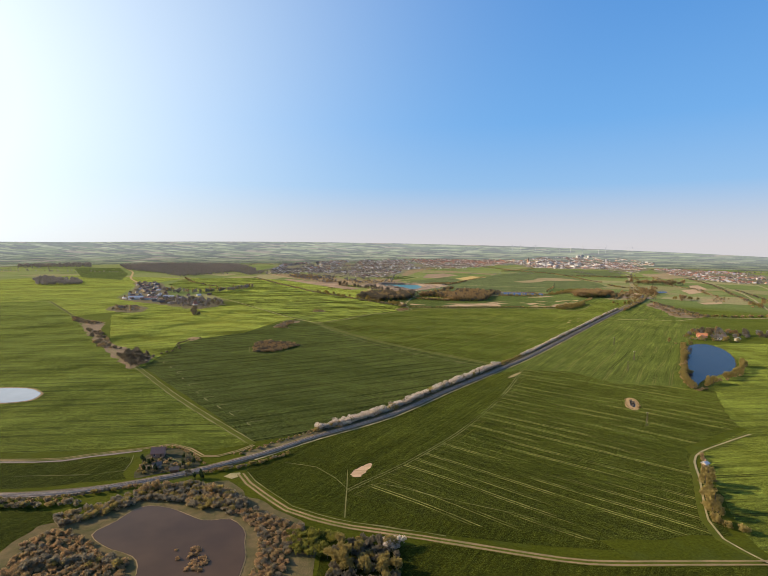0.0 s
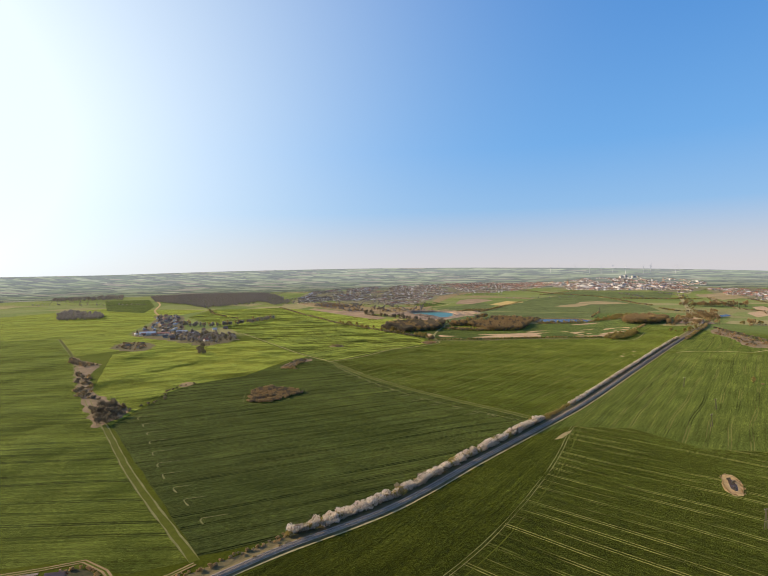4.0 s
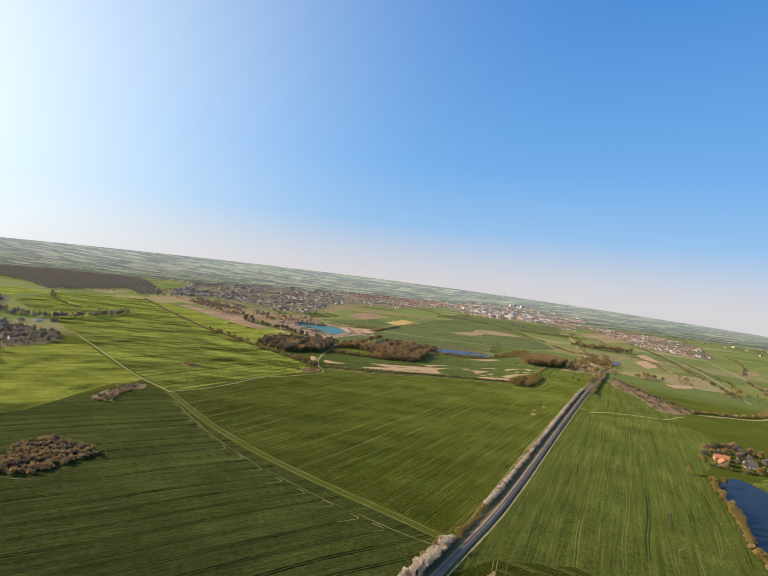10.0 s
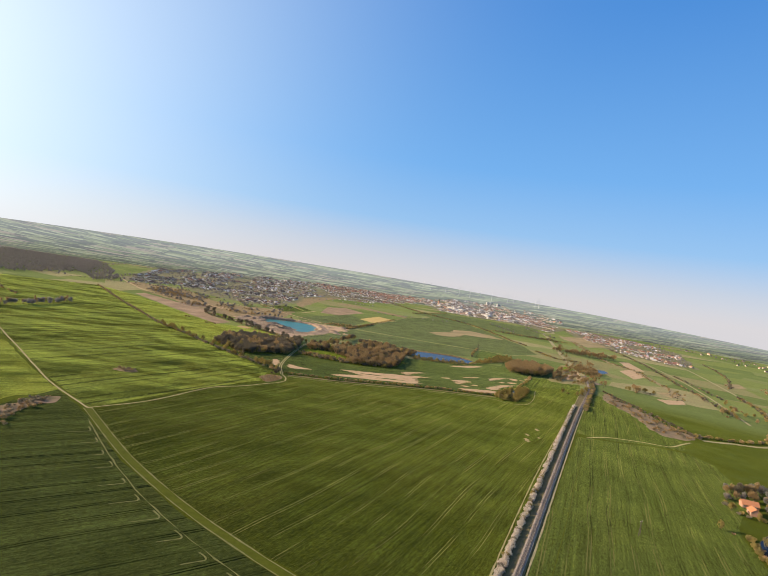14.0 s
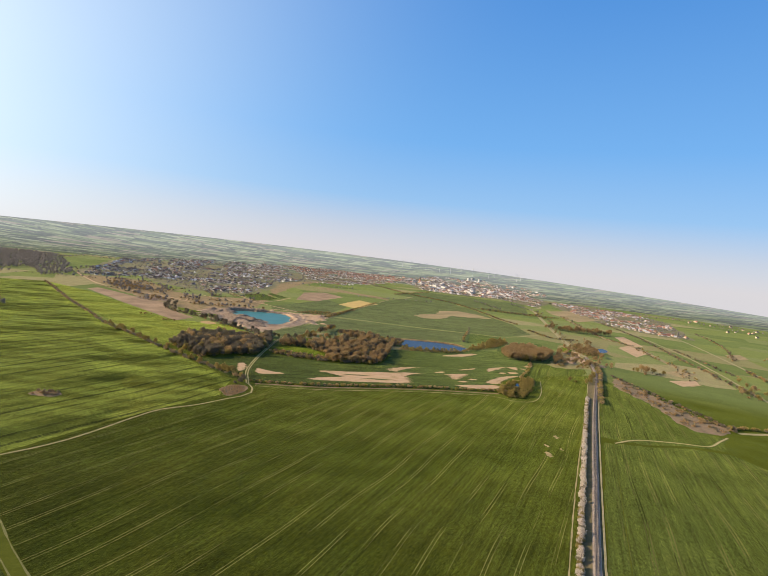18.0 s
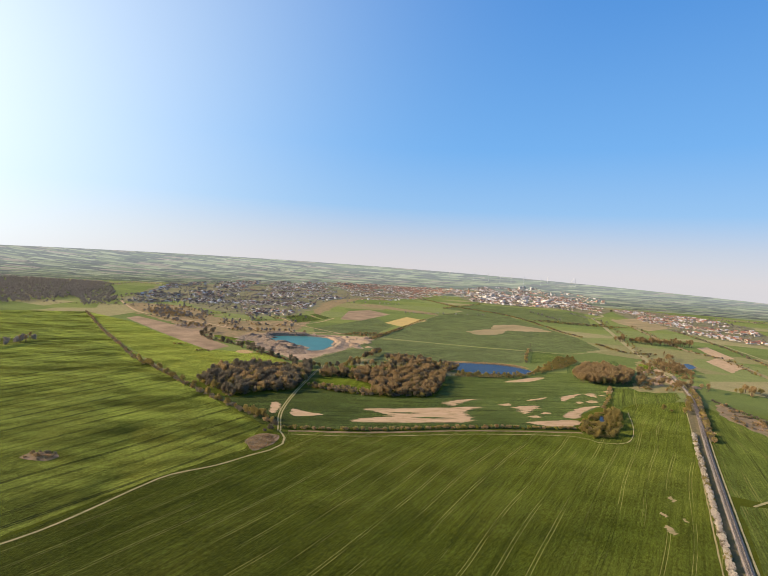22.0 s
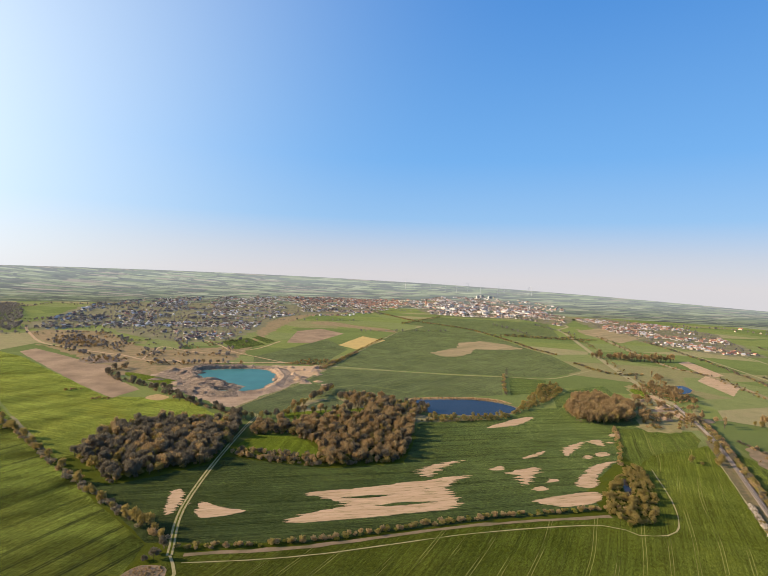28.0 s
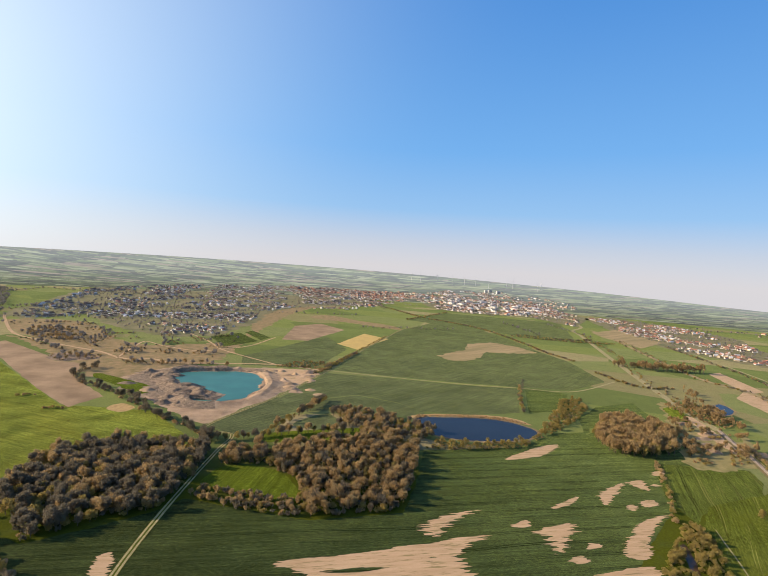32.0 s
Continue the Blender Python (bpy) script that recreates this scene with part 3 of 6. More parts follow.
patch("village_yards", [(-584, 1116), (-630, 1258), (-706, 1440), (-780, 1590), (-690, 1570), (-600, 1390), (-495, 1190), (-380, 1110), (-330, 1040), (-356, 962), (-440, 1014)], 6, M_GARDEN, "brown yards and gardens of the village", "ground", rag=10)
patch("field_village", [(-366, 1142), (-400, 1202), (-500, 1322), (-640, 1502), (-700, 1795), (-690, 1790)], 3, M_LIGHT, "light green field behind the village", soft=False)
patch("field_north_edge", [(430, 1294), (478, 1300), (505, 1352), (565, 1402), (640, 1425), (610, 1345), (560, 1348), (495, 1312), (468, 1278), (464, 1238), (478, 1190), (535, 1194), (560, 1250), (540, 1290), (520, 1300)], 4, M_NORTH, "green field edge round the wood", soft=False)
patch("field_wood_edge", [(64, 1332), (132, 1438), (186, 1430), (238, 1452), (284, 1418), (311, 1379), (300, 1350), (215, 1385), (150, 1375), (128, 1300), (90, 1296)], 4, M_FAR, "green field between quarry track and wood", soft=False)
ribbon("copse_ring", [(-156, 576), (-167, 622), (-152, 648), (-116, 634), (-101, 618), (-117, 589), (-128, 572), (-156, 576)], 0.35, 15, M_MARK, "pale wheel line round the wheat field copse", "wheel marks", wobble=0.6)
patch("field_railside", [(-420, 300), (-300, 278), (-205, 276), (-175, 283), (-151, 288), (-147, 281), (-144, 266), (-139, 260), (-165, 252), (-190, 247), (-300, 252), (-420, 277)], 5, M_EASTHEAD, "small green field beside the railway", soft=False)
ribbon("railside_mark", [(-150, 289), (-147, 280), (-145, 269), (-160, 264), (-200, 261)], 0.5, 14, M_MARK, "worn wheel line in the field beside the railway", "wheel marks", wobble=0.5)
patch("field_corner", [(438, 1098), (470, 1118), (540, 1135), (565, 1155), (585, 1185), (500, 1207), (478, 1187), (446, 1136)], 6, M_EASTFAR, "green field corner behind the copse", soft=False)
patch("field_headland_east", [(-78, 269), (-66, 269), (-18, 243), (-16, 247), (12, 281), (53, 335), (102, 421), (140, 505), (113, 497), (55, 427), (4, 363), (-41, 317), (-78, 280)], 8.5, M_EASTHEAD, "green barley headland beside the railway", soft=False, rag=0.6)
patch("field_upper_east", [(112, 492), (140, 505), (183, 500), (213, 455), (300, 442), (290, 470), (298, 497), (333, 558), (368, 622), (384, 652), (430, 690), (475, 740), (505, 800), (500, 834), (469, 846), (419, 848), (380, 858), (285, 727), (174, 573), (113, 497)], 9, M_EASTFAR, "green barley field with dark wheel tracks", soft=False)
patch("field_yellow", [(-300, 561), (-245, 503), (-255, 614), (-199, 703), (-171, 815), (-140, 835), (-166, 862), (-210, 921), (-285, 1026), (-340, 1000), (-360, 930), (-443, 923), (-472, 870), (-343, 625)], 5, M_YELLOW, "bright yellow-green rolling meadow", soft=False)
patch("field_light", [(-363, 1137), (-206, 922), (-109, 799), (-34, 899), (21, 957), (30, 1020), (-75, 1169), (-239, 1422), (-467, 1845), (-698, 1793)], 5, M_LIGHT, "light green rolling field of rye", soft=False)
patch("field_hill", [(-75, 1175), (20, 1240), (70, 1260), (0, 1380), (-100, 1400), (-320, 1705), (-470, 1850), (-239, 1430)], 4, M_HILL, "bright green hillside meadow", soft=False)
patch("field_north", [(30, 1022), (126, 1008), (239, 1018), (345, 1020), (352, 1052), (400, 1090), (440, 1120), (480, 1190), (465, 1240), (480, 1300), (437, 1296), (380, 1257), (272, 1250), (245, 1180), (221, 1131), (153, 1126), (67, 1165), (50, 1145), (-15, 1112), (-40, 1128)], 5, M_NORTH, "deep green crop with bare sandy spots", soft=False)
patch("meadow_clearing", [(77, 1187), (102, 1175), (145, 1153), (143, 1192), (123, 1218), (91, 1222), (79, 1204)], 9, M_MEADOW, "bright green meadow enclosed by the wood", "meadow")
patch("meadow_strip", [(122, 1302), (231, 1319), (209, 1290), (128, 1276)], 9, M_MEADOW, "narrow bright green meadow between trees", "meadow")
patch("meadow_copse", [(150, 1330), (190, 1370), (200, 1330), (185, 1312)], 9, M_FAR, "small green meadow inside the wood", "meadow")
patch("field_behind_wood", [(133, 1426), (211, 1585), (296, 1562), (410, 1520), (498, 1499), (436, 1374), (366, 1365), (311, 1381), (284, 1420), (238, 1455), (186, 1433)], 5, M_FAR, "green field behind the wood", soft=False)
patch("field_mid", [(224, 1610), (297, 1577), (412, 1534), (501, 1512), (583, 1494), (690, 1556), (732, 1738), (730, 1859), (742, 1971), (742, 2234), (685, 2390), (620, 2350), (570, 2275), (475, 2151), (283, 1754)], 6, M_FAR, "light green field beyond the road", soft=False)
patch("field_mid_west", [(75, 1711), (250, 1984), (275, 1809), (197, 1623), (79, 1634)], 6, M_FAR, "green field beside the quarry road", soft=False)
patch("field_distant", [(563, 2419), (808, 2730), (1190, 2529), (947, 2042), (813, 2127)], 9, M_FAR, "distant green field", soft=False)
patch("field_suburb", [(64, 1997), (80, 2030), (121, 1934), (102, 1893)], 36, M_NORTH, "small green field among the lanes", soft=False)
patch("field_small", [(-3, 1919), (53, 1990), (97, 1877), (35, 1799)], 36, M_NORTH, "small dark green field by the suburb", soft=False)
patch("field_pond", [(509, 1502), (564, 1471), (514, 1386), (448, 1372)], 7, M_NORTH, "small green field beside the pond", soft=False)
patch("field_ploughed", [(-346, 1758), (-335, 1800), (-225, 1682), (-195, 1634), (-150, 1621), (-135, 1540), (-110, 1499), (-67, 1437), (-90, 1391), (-148, 1466), (-240, 1600)], 8, M_PLOUGH, "brown ploughed field", soft=False)
patch("field_golden", [(263, 1878), (353, 2050), (399, 1972), (297, 1809)], 9, M_ORANGE, "golden dry grass field", soft=False)
patch("field_stubble", [(452, 1765), (509, 1818), (545, 1850), (588, 1940), (665, 1975), (704, 1915), (714, 1830), (638, 1817), (584, 1830), (550, 1764), (493, 1712), (460, 1726)], 9, M_STUBBLE, "tan stubble with dry grass", soft=False, rag=9)
patch("field_brown", [(146, 1913), (202, 1906), (310, 2105), (259, 2220), (184, 2155)], 9, M_PLOUGH, "brown bare field", soft=False)
patch("field_brown_strip", [(240, 2372), (360, 2257), (467, 2149), (468, 2240), (389, 2330), (305, 2455)], 8, M_DRY, "brown fallow strip")
patch("field_sand_east", [(1474, 2772), (1731, 2674), (1531, 2537), (1369, 2581)], 12, M_ORANGE, "pale tilled field by the village", soft=False)
patch("field_tan_east", [(985, 1640), (905, 1480), (960, 1500), (1030, 1660)], 10, M_SAND, "pale tilled field", soft=False)
patch("field_tan_lower", [(701, 1104), (706, 1139), (741, 1146), (770, 1150), (747, 1117)], 10, M_SAND, "pale bare strip in a field", soft=False)
patch("field_tan_upper", [(763, 1169), (759, 1209), (806, 1228), (830, 1207)], 10, M_STUBBLE, "tan stubble strip between hedges", soft=False)
patch("field_tan_hill", [(1118, 1401), (1169, 1469), (1234, 1487), (1188, 1420)], 10, M_STUBBLE, "tan strip on the eastern fields", soft=False)
patch("field_golden_east", [(1084, 1956), (1110, 2160), (1151, 2271), (1315, 2372), (1257, 2078)], 28, M_STUBBLE, "golden fallow field below the town", soft=False)
patch("field_tan_middle", [(812, 1343), (856, 1457), (922, 1502), (895, 1405)], 11, M_SAND, "pale tilled field beside the farm road", soft=False)
patch("meadow_east", [(318, 480), (350, 502), (387, 546), (408, 590), (420, 640), (500, 650), (520, 520), (420, 420), (330, 347), (250, 338), (282, 420)], 10, M_WEST, "yellow-green meadow beside the farm pond", "meadow")
patch("scrub_quarry", [(-356, 1865), (-109, 1641), (-19, 1629), (-12, 1502), (-58, 1494), (-101, 1529), (-138, 1561), (-235, 1713)], 7, M_DRY, "brown scrub land west of the quarry", "scrub", rag=12)
patch("scrub_suburb", [(-457, 2060), (-300, 2080), (-149, 1830), (-42, 1810), (64, 1945), (95, 2400), (300, 2900), (420, 3050), (200, 2500), (90, 2000), (28, 1643), (-111, 1649), (-260, 1781)], 8, M_DRY, "dry brown scrub round the suburb", "scrub", rag=14)
patch("scrub_quarry_east", [(678, 1419), (698, 1413), (655, 1326), (633, 1256), (692, 1289), (599, 1195), (528, 1196), (588, 1281)], 7, M_GOLD, "sandy gravel workings beside the railway", "quarry", rag=8)
patch("scrub_strip", [(603, 1131), (590, 1040), (580, 968), (576, 911), (551, 886), (523, 905), (545, 985), (560, 1077)], 9, M_REDSCRUB, "strip of dry reddish scrub", "scrub", rag=6)
patch("scrub_corner", [(20, 975), (24, 988), (33, 997), (46, 994), (47, 979), (38, 962), (28, 955)], 12, M_REDSCRUB, "dry brown hollow beside the track", "scrub", rag=3)
patch("scrub_fork", [(-168, 760), (-160, 806), (-142, 822), (-136, 806), (-150, 790), (-152, 756)], 12, M_REDSCRUB, "dry brown hollow at the track fork", "scrub", rag=5)
patch("scrub_knoll", [(-258, 651), (-256, 671), (-244, 663), (-247, 644)], 12, M_DRY, "small dry patch at the field edge", "scrub")
patch("scrub_pond", [(-160, 195), (-155, 216), (-118, 247), (-88, 256), (-76, 250), (-50, 226), (-36, 216), (-30, 190), (-40, 150), (-150, 150)], 5, M_BANK, "reedy dry ground round the pond", "scrub", rag=6)
for x, y, a in (((302, 826, 3.0), (312, 846, 1.8), (335, 868, 2.4), (322, 838, 1.4))):
    patch("bare_spot", [(x - 0.8 * a, y - 2 * a), (x + 0.9 * a, y - 0.6 * a), (x + a, y + 2 * a), (x - 0.4 * a, y + 1.1 * a)], 14, M_STUBBLE, "small pale bare spot in wheat", "bare soil", fray=2.0)
SAND = [[(118, 1034), (131, 1047), (158, 1055), (134, 1079), (176, 1083), (223, 1090), (267, 1096), (243, 1076), (240, 1043), (197, 1036)],
        [(56, 1052), (56, 1074), (70, 1064), (88, 1056), (68, 1050)], [(34, 1060), (33, 1093), (39, 1098), (42, 1083), (39, 1062)],
        [(230, 1107), (243, 1121), (276, 1131), (251, 1115), (233, 1098)], [(306, 1098), (340, 1106), (327, 1088), (307, 1070), (312, 1089)],
        [(376, 1089), (395, 1103), (421, 1110), (392, 1089), (366, 1060), (353, 1065)], [(303, 1042), (321, 1047), (360, 1051), (352, 1035), (318, 1030)],
        [(391, 1147), (409, 1159), (429, 1167), (406, 1147), (385, 1130)], [(416, 1131), (430, 1136), (431, 1128), (418, 1124)],
        [(345, 1225), (398, 1256), (421, 1260), (389, 1233)], [(474, 1187), (486, 1190), (484, 1183), (471, 1180)], [(354, 1132), (370, 1146), (337, 1129)],
        [(293, 1106), (308, 1113), (305, 1104)], [(434, 1168), (450, 1171), (443, 1152), (437, 1158)], [(311, 1063), (321, 1067), (325, 1062), (315, 1058)],
        [(398, 1122), (404, 1129), (410, 1126), (402, 1120)], [(331, 1075), (338, 1080), (343, 1077), (334, 1073)], [(452, 1160), (459, 1164), (461, 1159)], [(43, 1070), (45, 1078), (48, 1071)]]
for i, s in enumerate(SAND):
    patch("bare_patch", s, 14, M_SAND, "pale bare sandy patch in the crop", "bare soil", fray=9.0 if i in (0, 3, 4) else 5.0 if i in (5, 6, 7) else 4.0)
for s in ([(180, 1050), (200, 1054), (222, 1052), (200, 1049)], [(160, 1067), (178, 1069), (195, 1067.5), (175, 1065)], [(205, 1073), (228, 1075), (243, 1072.5), (218, 1071)]):
    patch("green_patch", s, 17, M_NORTH, "green island of crop in bare sand", "field", fray=12.0)
patch("bare_corner", [(-20, 265), (-17, 273), (-10, 281), (-9, 276), (-15, 264)], 14, M_SAND, "pale bare corner of the barley", "bare soil", fray=1.2)
patch("bare_wedge", [(117, 473), (126, 487), (135, 494), (125, 479)], 14, M_STUBBLE, "pale bare wedge beside the railway", "bare soil", fray=1.2)

# ponds and the quarry lake, each with a sandy rim
POND = [(-127, 206), (-123, 218), (-117, 230), (-104, 229), (-84, 219), (-72, 219), (-62, 208), (-58, 194), (-57, 180), (-62, 165), (-92, 165), (-96, 181), (-103, 192), (-113, 196)]
EASTPOND = [(384, 634), (414, 650), (416, 612), (390, 556), (354, 508), (318, 482), (297, 466), (280, 446), (284, 470), (306, 508), (334, 550), (364, 604)]
WESTPOND = [(-352, 412), (-338, 424), (-322, 426), (-304, 424), (-286, 410), (-283, 391), (-302, 385), (-335, 390)]
NORTHPOND = [(292, 1348), (316, 1355), (376, 1350), (408, 1330), (419, 1300), (388, 1276), (328, 1277), (295, 1300)]
QUARRY = [(-7, 1557), (20, 1577), (97, 1574), (113, 1504), (92, 1434), (52, 1416), (35, 1426), (47, 1462), (31, 1488), (14, 1490)]
SQUARE = [(191, 380), (190, 387), (194, 400), (201, 411), (205, 409), (202, 396), (195, 381)]
FARPOND = [(745, 1396), (786, 1420), (775, 1385), (738, 1364)]


def grown(pts, by):
    cx, cy = sum(p[0] for p in pts) / len(pts), sum(p[1] for p in pts) / len(pts)
    return [(p[0] + by * (p[0] - cx) / math.hypot(p[0] - cx, p[1] - cy), p[1] + by * (p[1] - cy) / math.hypot(p[0] - cx, p[1] - cy)) for p in pts]


for name, pts, rim, mat, edge, label in (
        ("pond_south", POND, 0.5, M_POND, M_DRY, "murky brown pond with a reed islet"),
        ("pond_east", EASTPOND, 1.2, M_BLUE, M_BANK, "blue farm pond edged with reeds"),
        ("pond_west", WESTPOND, 2.2, M_PALE, M_DRY, "small pale pond in the field"),
        ("pond_north", NORTHPOND, 4.0, M_BLUE, M_REDSCRUB, "dark blue pond among trees"),
        ("pond_far", FARPOND, 4.0, M_BLUE, M_DRY, "small blue pond beyond the railway"),
        ("pond_square", SQUARE, 0.5, M_POND, M_RIM, "tiny dark pond with a dry rim")):
    patch(name + "_rim", grown(pts, rim), 16, edge, "bare trodden rim of the " + name.split("_")[1] + " pond", "bank", rag=1.5)
    patch(name, pts if name != "pond_square" else [(196.8 + 0.40 * (x - 196.8), 394.9 + 0.58 * (y - 394.9)) for x, y in pts], 24, mat, label, "pond", rag=1.5)
patch("quarry_floor", [(-75, 1511), (-23, 1604), (80, 1614), (146, 1610), (196, 1602), (181, 1522), (115, 1430), (61, 1337), (6, 1397)], 10, M_QUARRY, "sandy quarry floor with spoil", "quarry", rag=8)
patch("quarry_terrace", [(-72, 1513), (-40, 1580), (30, 1604), (60, 1590), (18, 1578), (-7, 1557), (12, 1492), (31, 1486), (45, 1462), (33, 1428), (20, 1400), (0, 1410), (-40, 1470)], 11, M_SPOIL, "dark brown terrace above the quarry lake", "quarry", rag=9)
patch("quarry_beach", [(105, 1598), (120, 1606), (146, 1610), (194, 1590), (183, 1538), (128, 1459), (115, 1430), (96, 1410), (118, 1488)], 13, M_SAND, "pale sandy beach of the quarry lake", "quarry", rag=6)
patch("quarry_meadow", [(-108, 1534), (-110, 1558), (-60, 1518), (-22, 1481), (-30, 1450), (-70, 1492)], 12, M_MEADOW, "green strip beside the quarry", "meadow")
patch("quarry_lake", QUARRY, 24, M_TEAL, "turquoise flooded quarry lake", "lake", rag=5)


def heap_ring():
    """Sandy banks round the quarry lake: a broken ridge of spoil."""
    line = spline(grown(QUARRY, 4), 5.0, True)
    n, verts, faces = len(line), [], []
    for i, p in enumerate(line):
        d = (line[(i + 1) % n] - line[i - 1]).normalized()
        s = Vector((d.y, -d.x))
        if s.dot(p - Vector((55, 1500))) < 0:
            s = -s
        k = 0.5 + 0.5 * noise.noise((p.x / 22, p.y / 22, 0.4))
        h = 1.5 + 7.0 * k * (1.0 if p.x < 70 else 0.5)
        for off, z in ((0, 0.1), (2.5 + 2 * k, h * 0.7), (7 + 5 * k, h), (13 + 5 * k, h * 0.6), (24 + 6 * k, 0.05)):
            q = p + s * (off + 1.5 * noise.noise((p.x / 7, p.y / 7, off)))
            verts.append((q.x, q.y, max(0.05, z + 0.5 * noise.noise((q.x / 4, q.y / 4, 1.7)))))
    for i in range(n):
        a, b = i * 5, ((i + 1) % n) * 5
        faces += [(a + k, a + k + 1, b + k + 1, b + k) for k in range(4)]
    ob = mesh_object("quarry_bank", verts, faces, (M_QUARRY, M_SPOIL))
    for f in ob.data.polygons:
        f.material_index = 1 if f.center.x < 62 or f.center.y > 1570 else 0
    tagged(ob, "steep sandy bank of spoil round the lake", "bank", "", "structure")


heap_ring()


def heap(x, y, rx, ry, h, material, label):
    """A spoil heap: an uneven low cone."""
    verts, faces, n = [(x, y, h)], [], 16
    for ring, (f, z) in enumerate(((0.3, 0.86), (0.62, 0.42), (1.0, -0.02))):
        for a in range(n):
            w = f * (1 + 0.25 * noise.noise((math.cos(a * 0.39) * 1.5 + x, math.sin(a * 0.39) * 1.5 + y, ring)))
            verts.append((x + rx * w * math.cos(2 * math.pi * a / n), y + ry * w * math.sin(2 * math.pi * a / n), h * z))
    for a in range(n):
        b = (a + 1) % n
        faces.append((0, 1 + a, 1 + b))
        for ring in range(2):
            o = 1 + ring * n
            faces.append((o + a, o + n + a, o + n + b, o + b))
    return tagged(mesh_object("spoil_mound", verts, faces, material), label, "heap", "spoil heaps")


for i in range(16):
    x, y = rnd.choice([(rnd.uniform(120, 185), rnd.uniform(1500, 1595)), (rnd.uniform(-60, 0), rnd.uniform(1450, 1590)), (rnd.uniform(20, 100), rnd.uniform(1592, 1612)), (rnd.uniform(590, 660), rnd.uniform(1220, 1340))])
    heap(x, y, rnd.uniform(5, 14), rnd.uniform(5, 12), rnd.uniform(1.5, 5), M_QUARRY, "pale sandy spoil heap in the quarry")

for i in range(26):
    x, y = rnd.choice([(rnd.uniform(-60, 0), rnd.uniform(1470, 1590)), (rnd.uniform(0, 30), rnd.uniform(1405, 1470)), (rnd.uniform(-10, 60), rnd.uniform(1586, 1602))])
    heap(x, y, rnd.uniform(6, 16), rnd.uniform(5, 10), rnd.uniform(1.5, 5), M_SPOIL, "dark brown spoil heap above the lake")

for x, y, rx, ry, h in ((18, 1482, 26, 15, 7), (38, 1460, 13, 17, 6), (-6, 1500, 16, 12, 6)):
    heap(x, y, rx, ry, h, M_SPOIL, "dark spit of spoil reaching into the lake")
for i in range(22):
    heap(rnd.uniform(112, 190), rnd.uniform(1450, 1600), rnd.uniform(5, 12), rnd.uniform(4, 8), rnd.uniform(1, 3.5), rnd.choice((M_SAND, M_QUARRY)), "pale sandy spoil heap beside the beach")
patch("scrub_pit", [(-221, 1683), (-175, 1700), (-143, 1659), (-191, 1633)], 14, M_SPOIL, "dark brown pit in the scrub", "scrub", rag=8)
patch("scrub_hollow", [(-49, 1386), (-39, 1408), (-21, 1389), (-33, 1375)], 14, M_RIM, "dry hollow in the meadow", "scrub", rag=3)
patch("gravel_strip", [(612, 1236), (640, 1300), (668, 1360), (680, 1352), (650, 1290), (626, 1232)], 15, M_SAND, "pale sandy strip in the gravel workings", "quarry", rag=5)
patch("gravel_green", [(640, 1345), (668, 1395), (690, 1400), (660, 1340)], 15, M_MEADOW, "green strip in the gravel workings", "meadow", rag=4)

# ---- tracks and roads ----
def field_track(name, pts, wide, label, layer=11, worn=None, broad=0.8):
    """A grassy strip with a pale worn line along each side."""
    ob = ribbon(name, pts, wide, layer, M_VERGE, label, "track")
    for side in (-1, 1):
        ribbon("wheel_line", pts, broad, layer + 4, worn or M_MARK, parent=ob, shift=side * wide * (0.42 if worn is None else 0.27), wobble=0.9 if worn is None else 0.3)
    return ob


field_track("track_west", TRACK_A, 5.2, "grassy field track with pale worn edges")
field_track("track_fork", TRACK_B, 7.0, "wide grassy strip with two worn wheel lines")
ribbon("turning_line", [(-98, 770), (-52, 690), (-9, 629), (38, 577), (84, 535), (109, 516)], 0.6, 15, M_MARK, "pale broken wheel line along the wheat edge", "wheel marks", wobble=1.1)
ribbon("track_village", [(-470, 1120), (-420, 1120), (-363, 1137), (-282, 1032), (-206, 922), (-162, 860), (-109, 799)], 1.9, 16, M_DIRT, "pale dirt track winding to the village")
ribbon("track_path", [(-109, 799), (-70, 835), (-36, 889), (-21, 909), (6, 925), (29, 946), (43, 957), (52, 971), (53, 986), (47, 1006)], 1.7, 17, M_DIRT, "pale dirt path across the field")
field_track("track_wood", [(47, 1005), (45, 1064), (57, 1146), (79, 1251), (90, 1300), (62, 1325), (133, 1441), (212, 1596), (283, 1754), (475, 2151), (570, 2275)], 4.6, "pale dirt track through the wood", 18, M_DIRT, 1.3)
ribbon("track_quarry", [(212, 1606), (297, 1569), (412, 1526), (501, 1504), (583, 1486), (711, 1558)], 3.4, 18, M_DIRT, "pale dirt road past the fields")
ribbon("road_suburb", [(-500, 2160), (-466, 2085), (-364, 1892), (-290, 1817), (-211, 1755), (-156, 1717), (-120, 1676), (-92, 1658), (-61, 1665), (-31, 1637), (30, 1640), (134, 1641), (208, 1600)], 6, 34, M_SAND, "sandy road along the suburb")
ribbon("road_suburb_inner", [(-117, 1664), (-117, 1744), (-113, 1832), (-68, 1787), (-6, 1748), (33, 1772), (84, 1820), (132, 1937)], 4, 34, M_SAND, "sandy lane into the suburb")
ribbon("lane_suburb", [(-59, 1973), (-1, 1862), (33, 1772), (84, 1702), (134, 1641)], 4, 35, M_SAND, "sandy lane between scrub and houses")
ribbon("road_east", [(577, 895), (613, 894), (705, 909), (895, 1084), (1135, 1483), (1311, 1841), (1580, 2528)], 6, 18, M_DIRT, "pale country road")
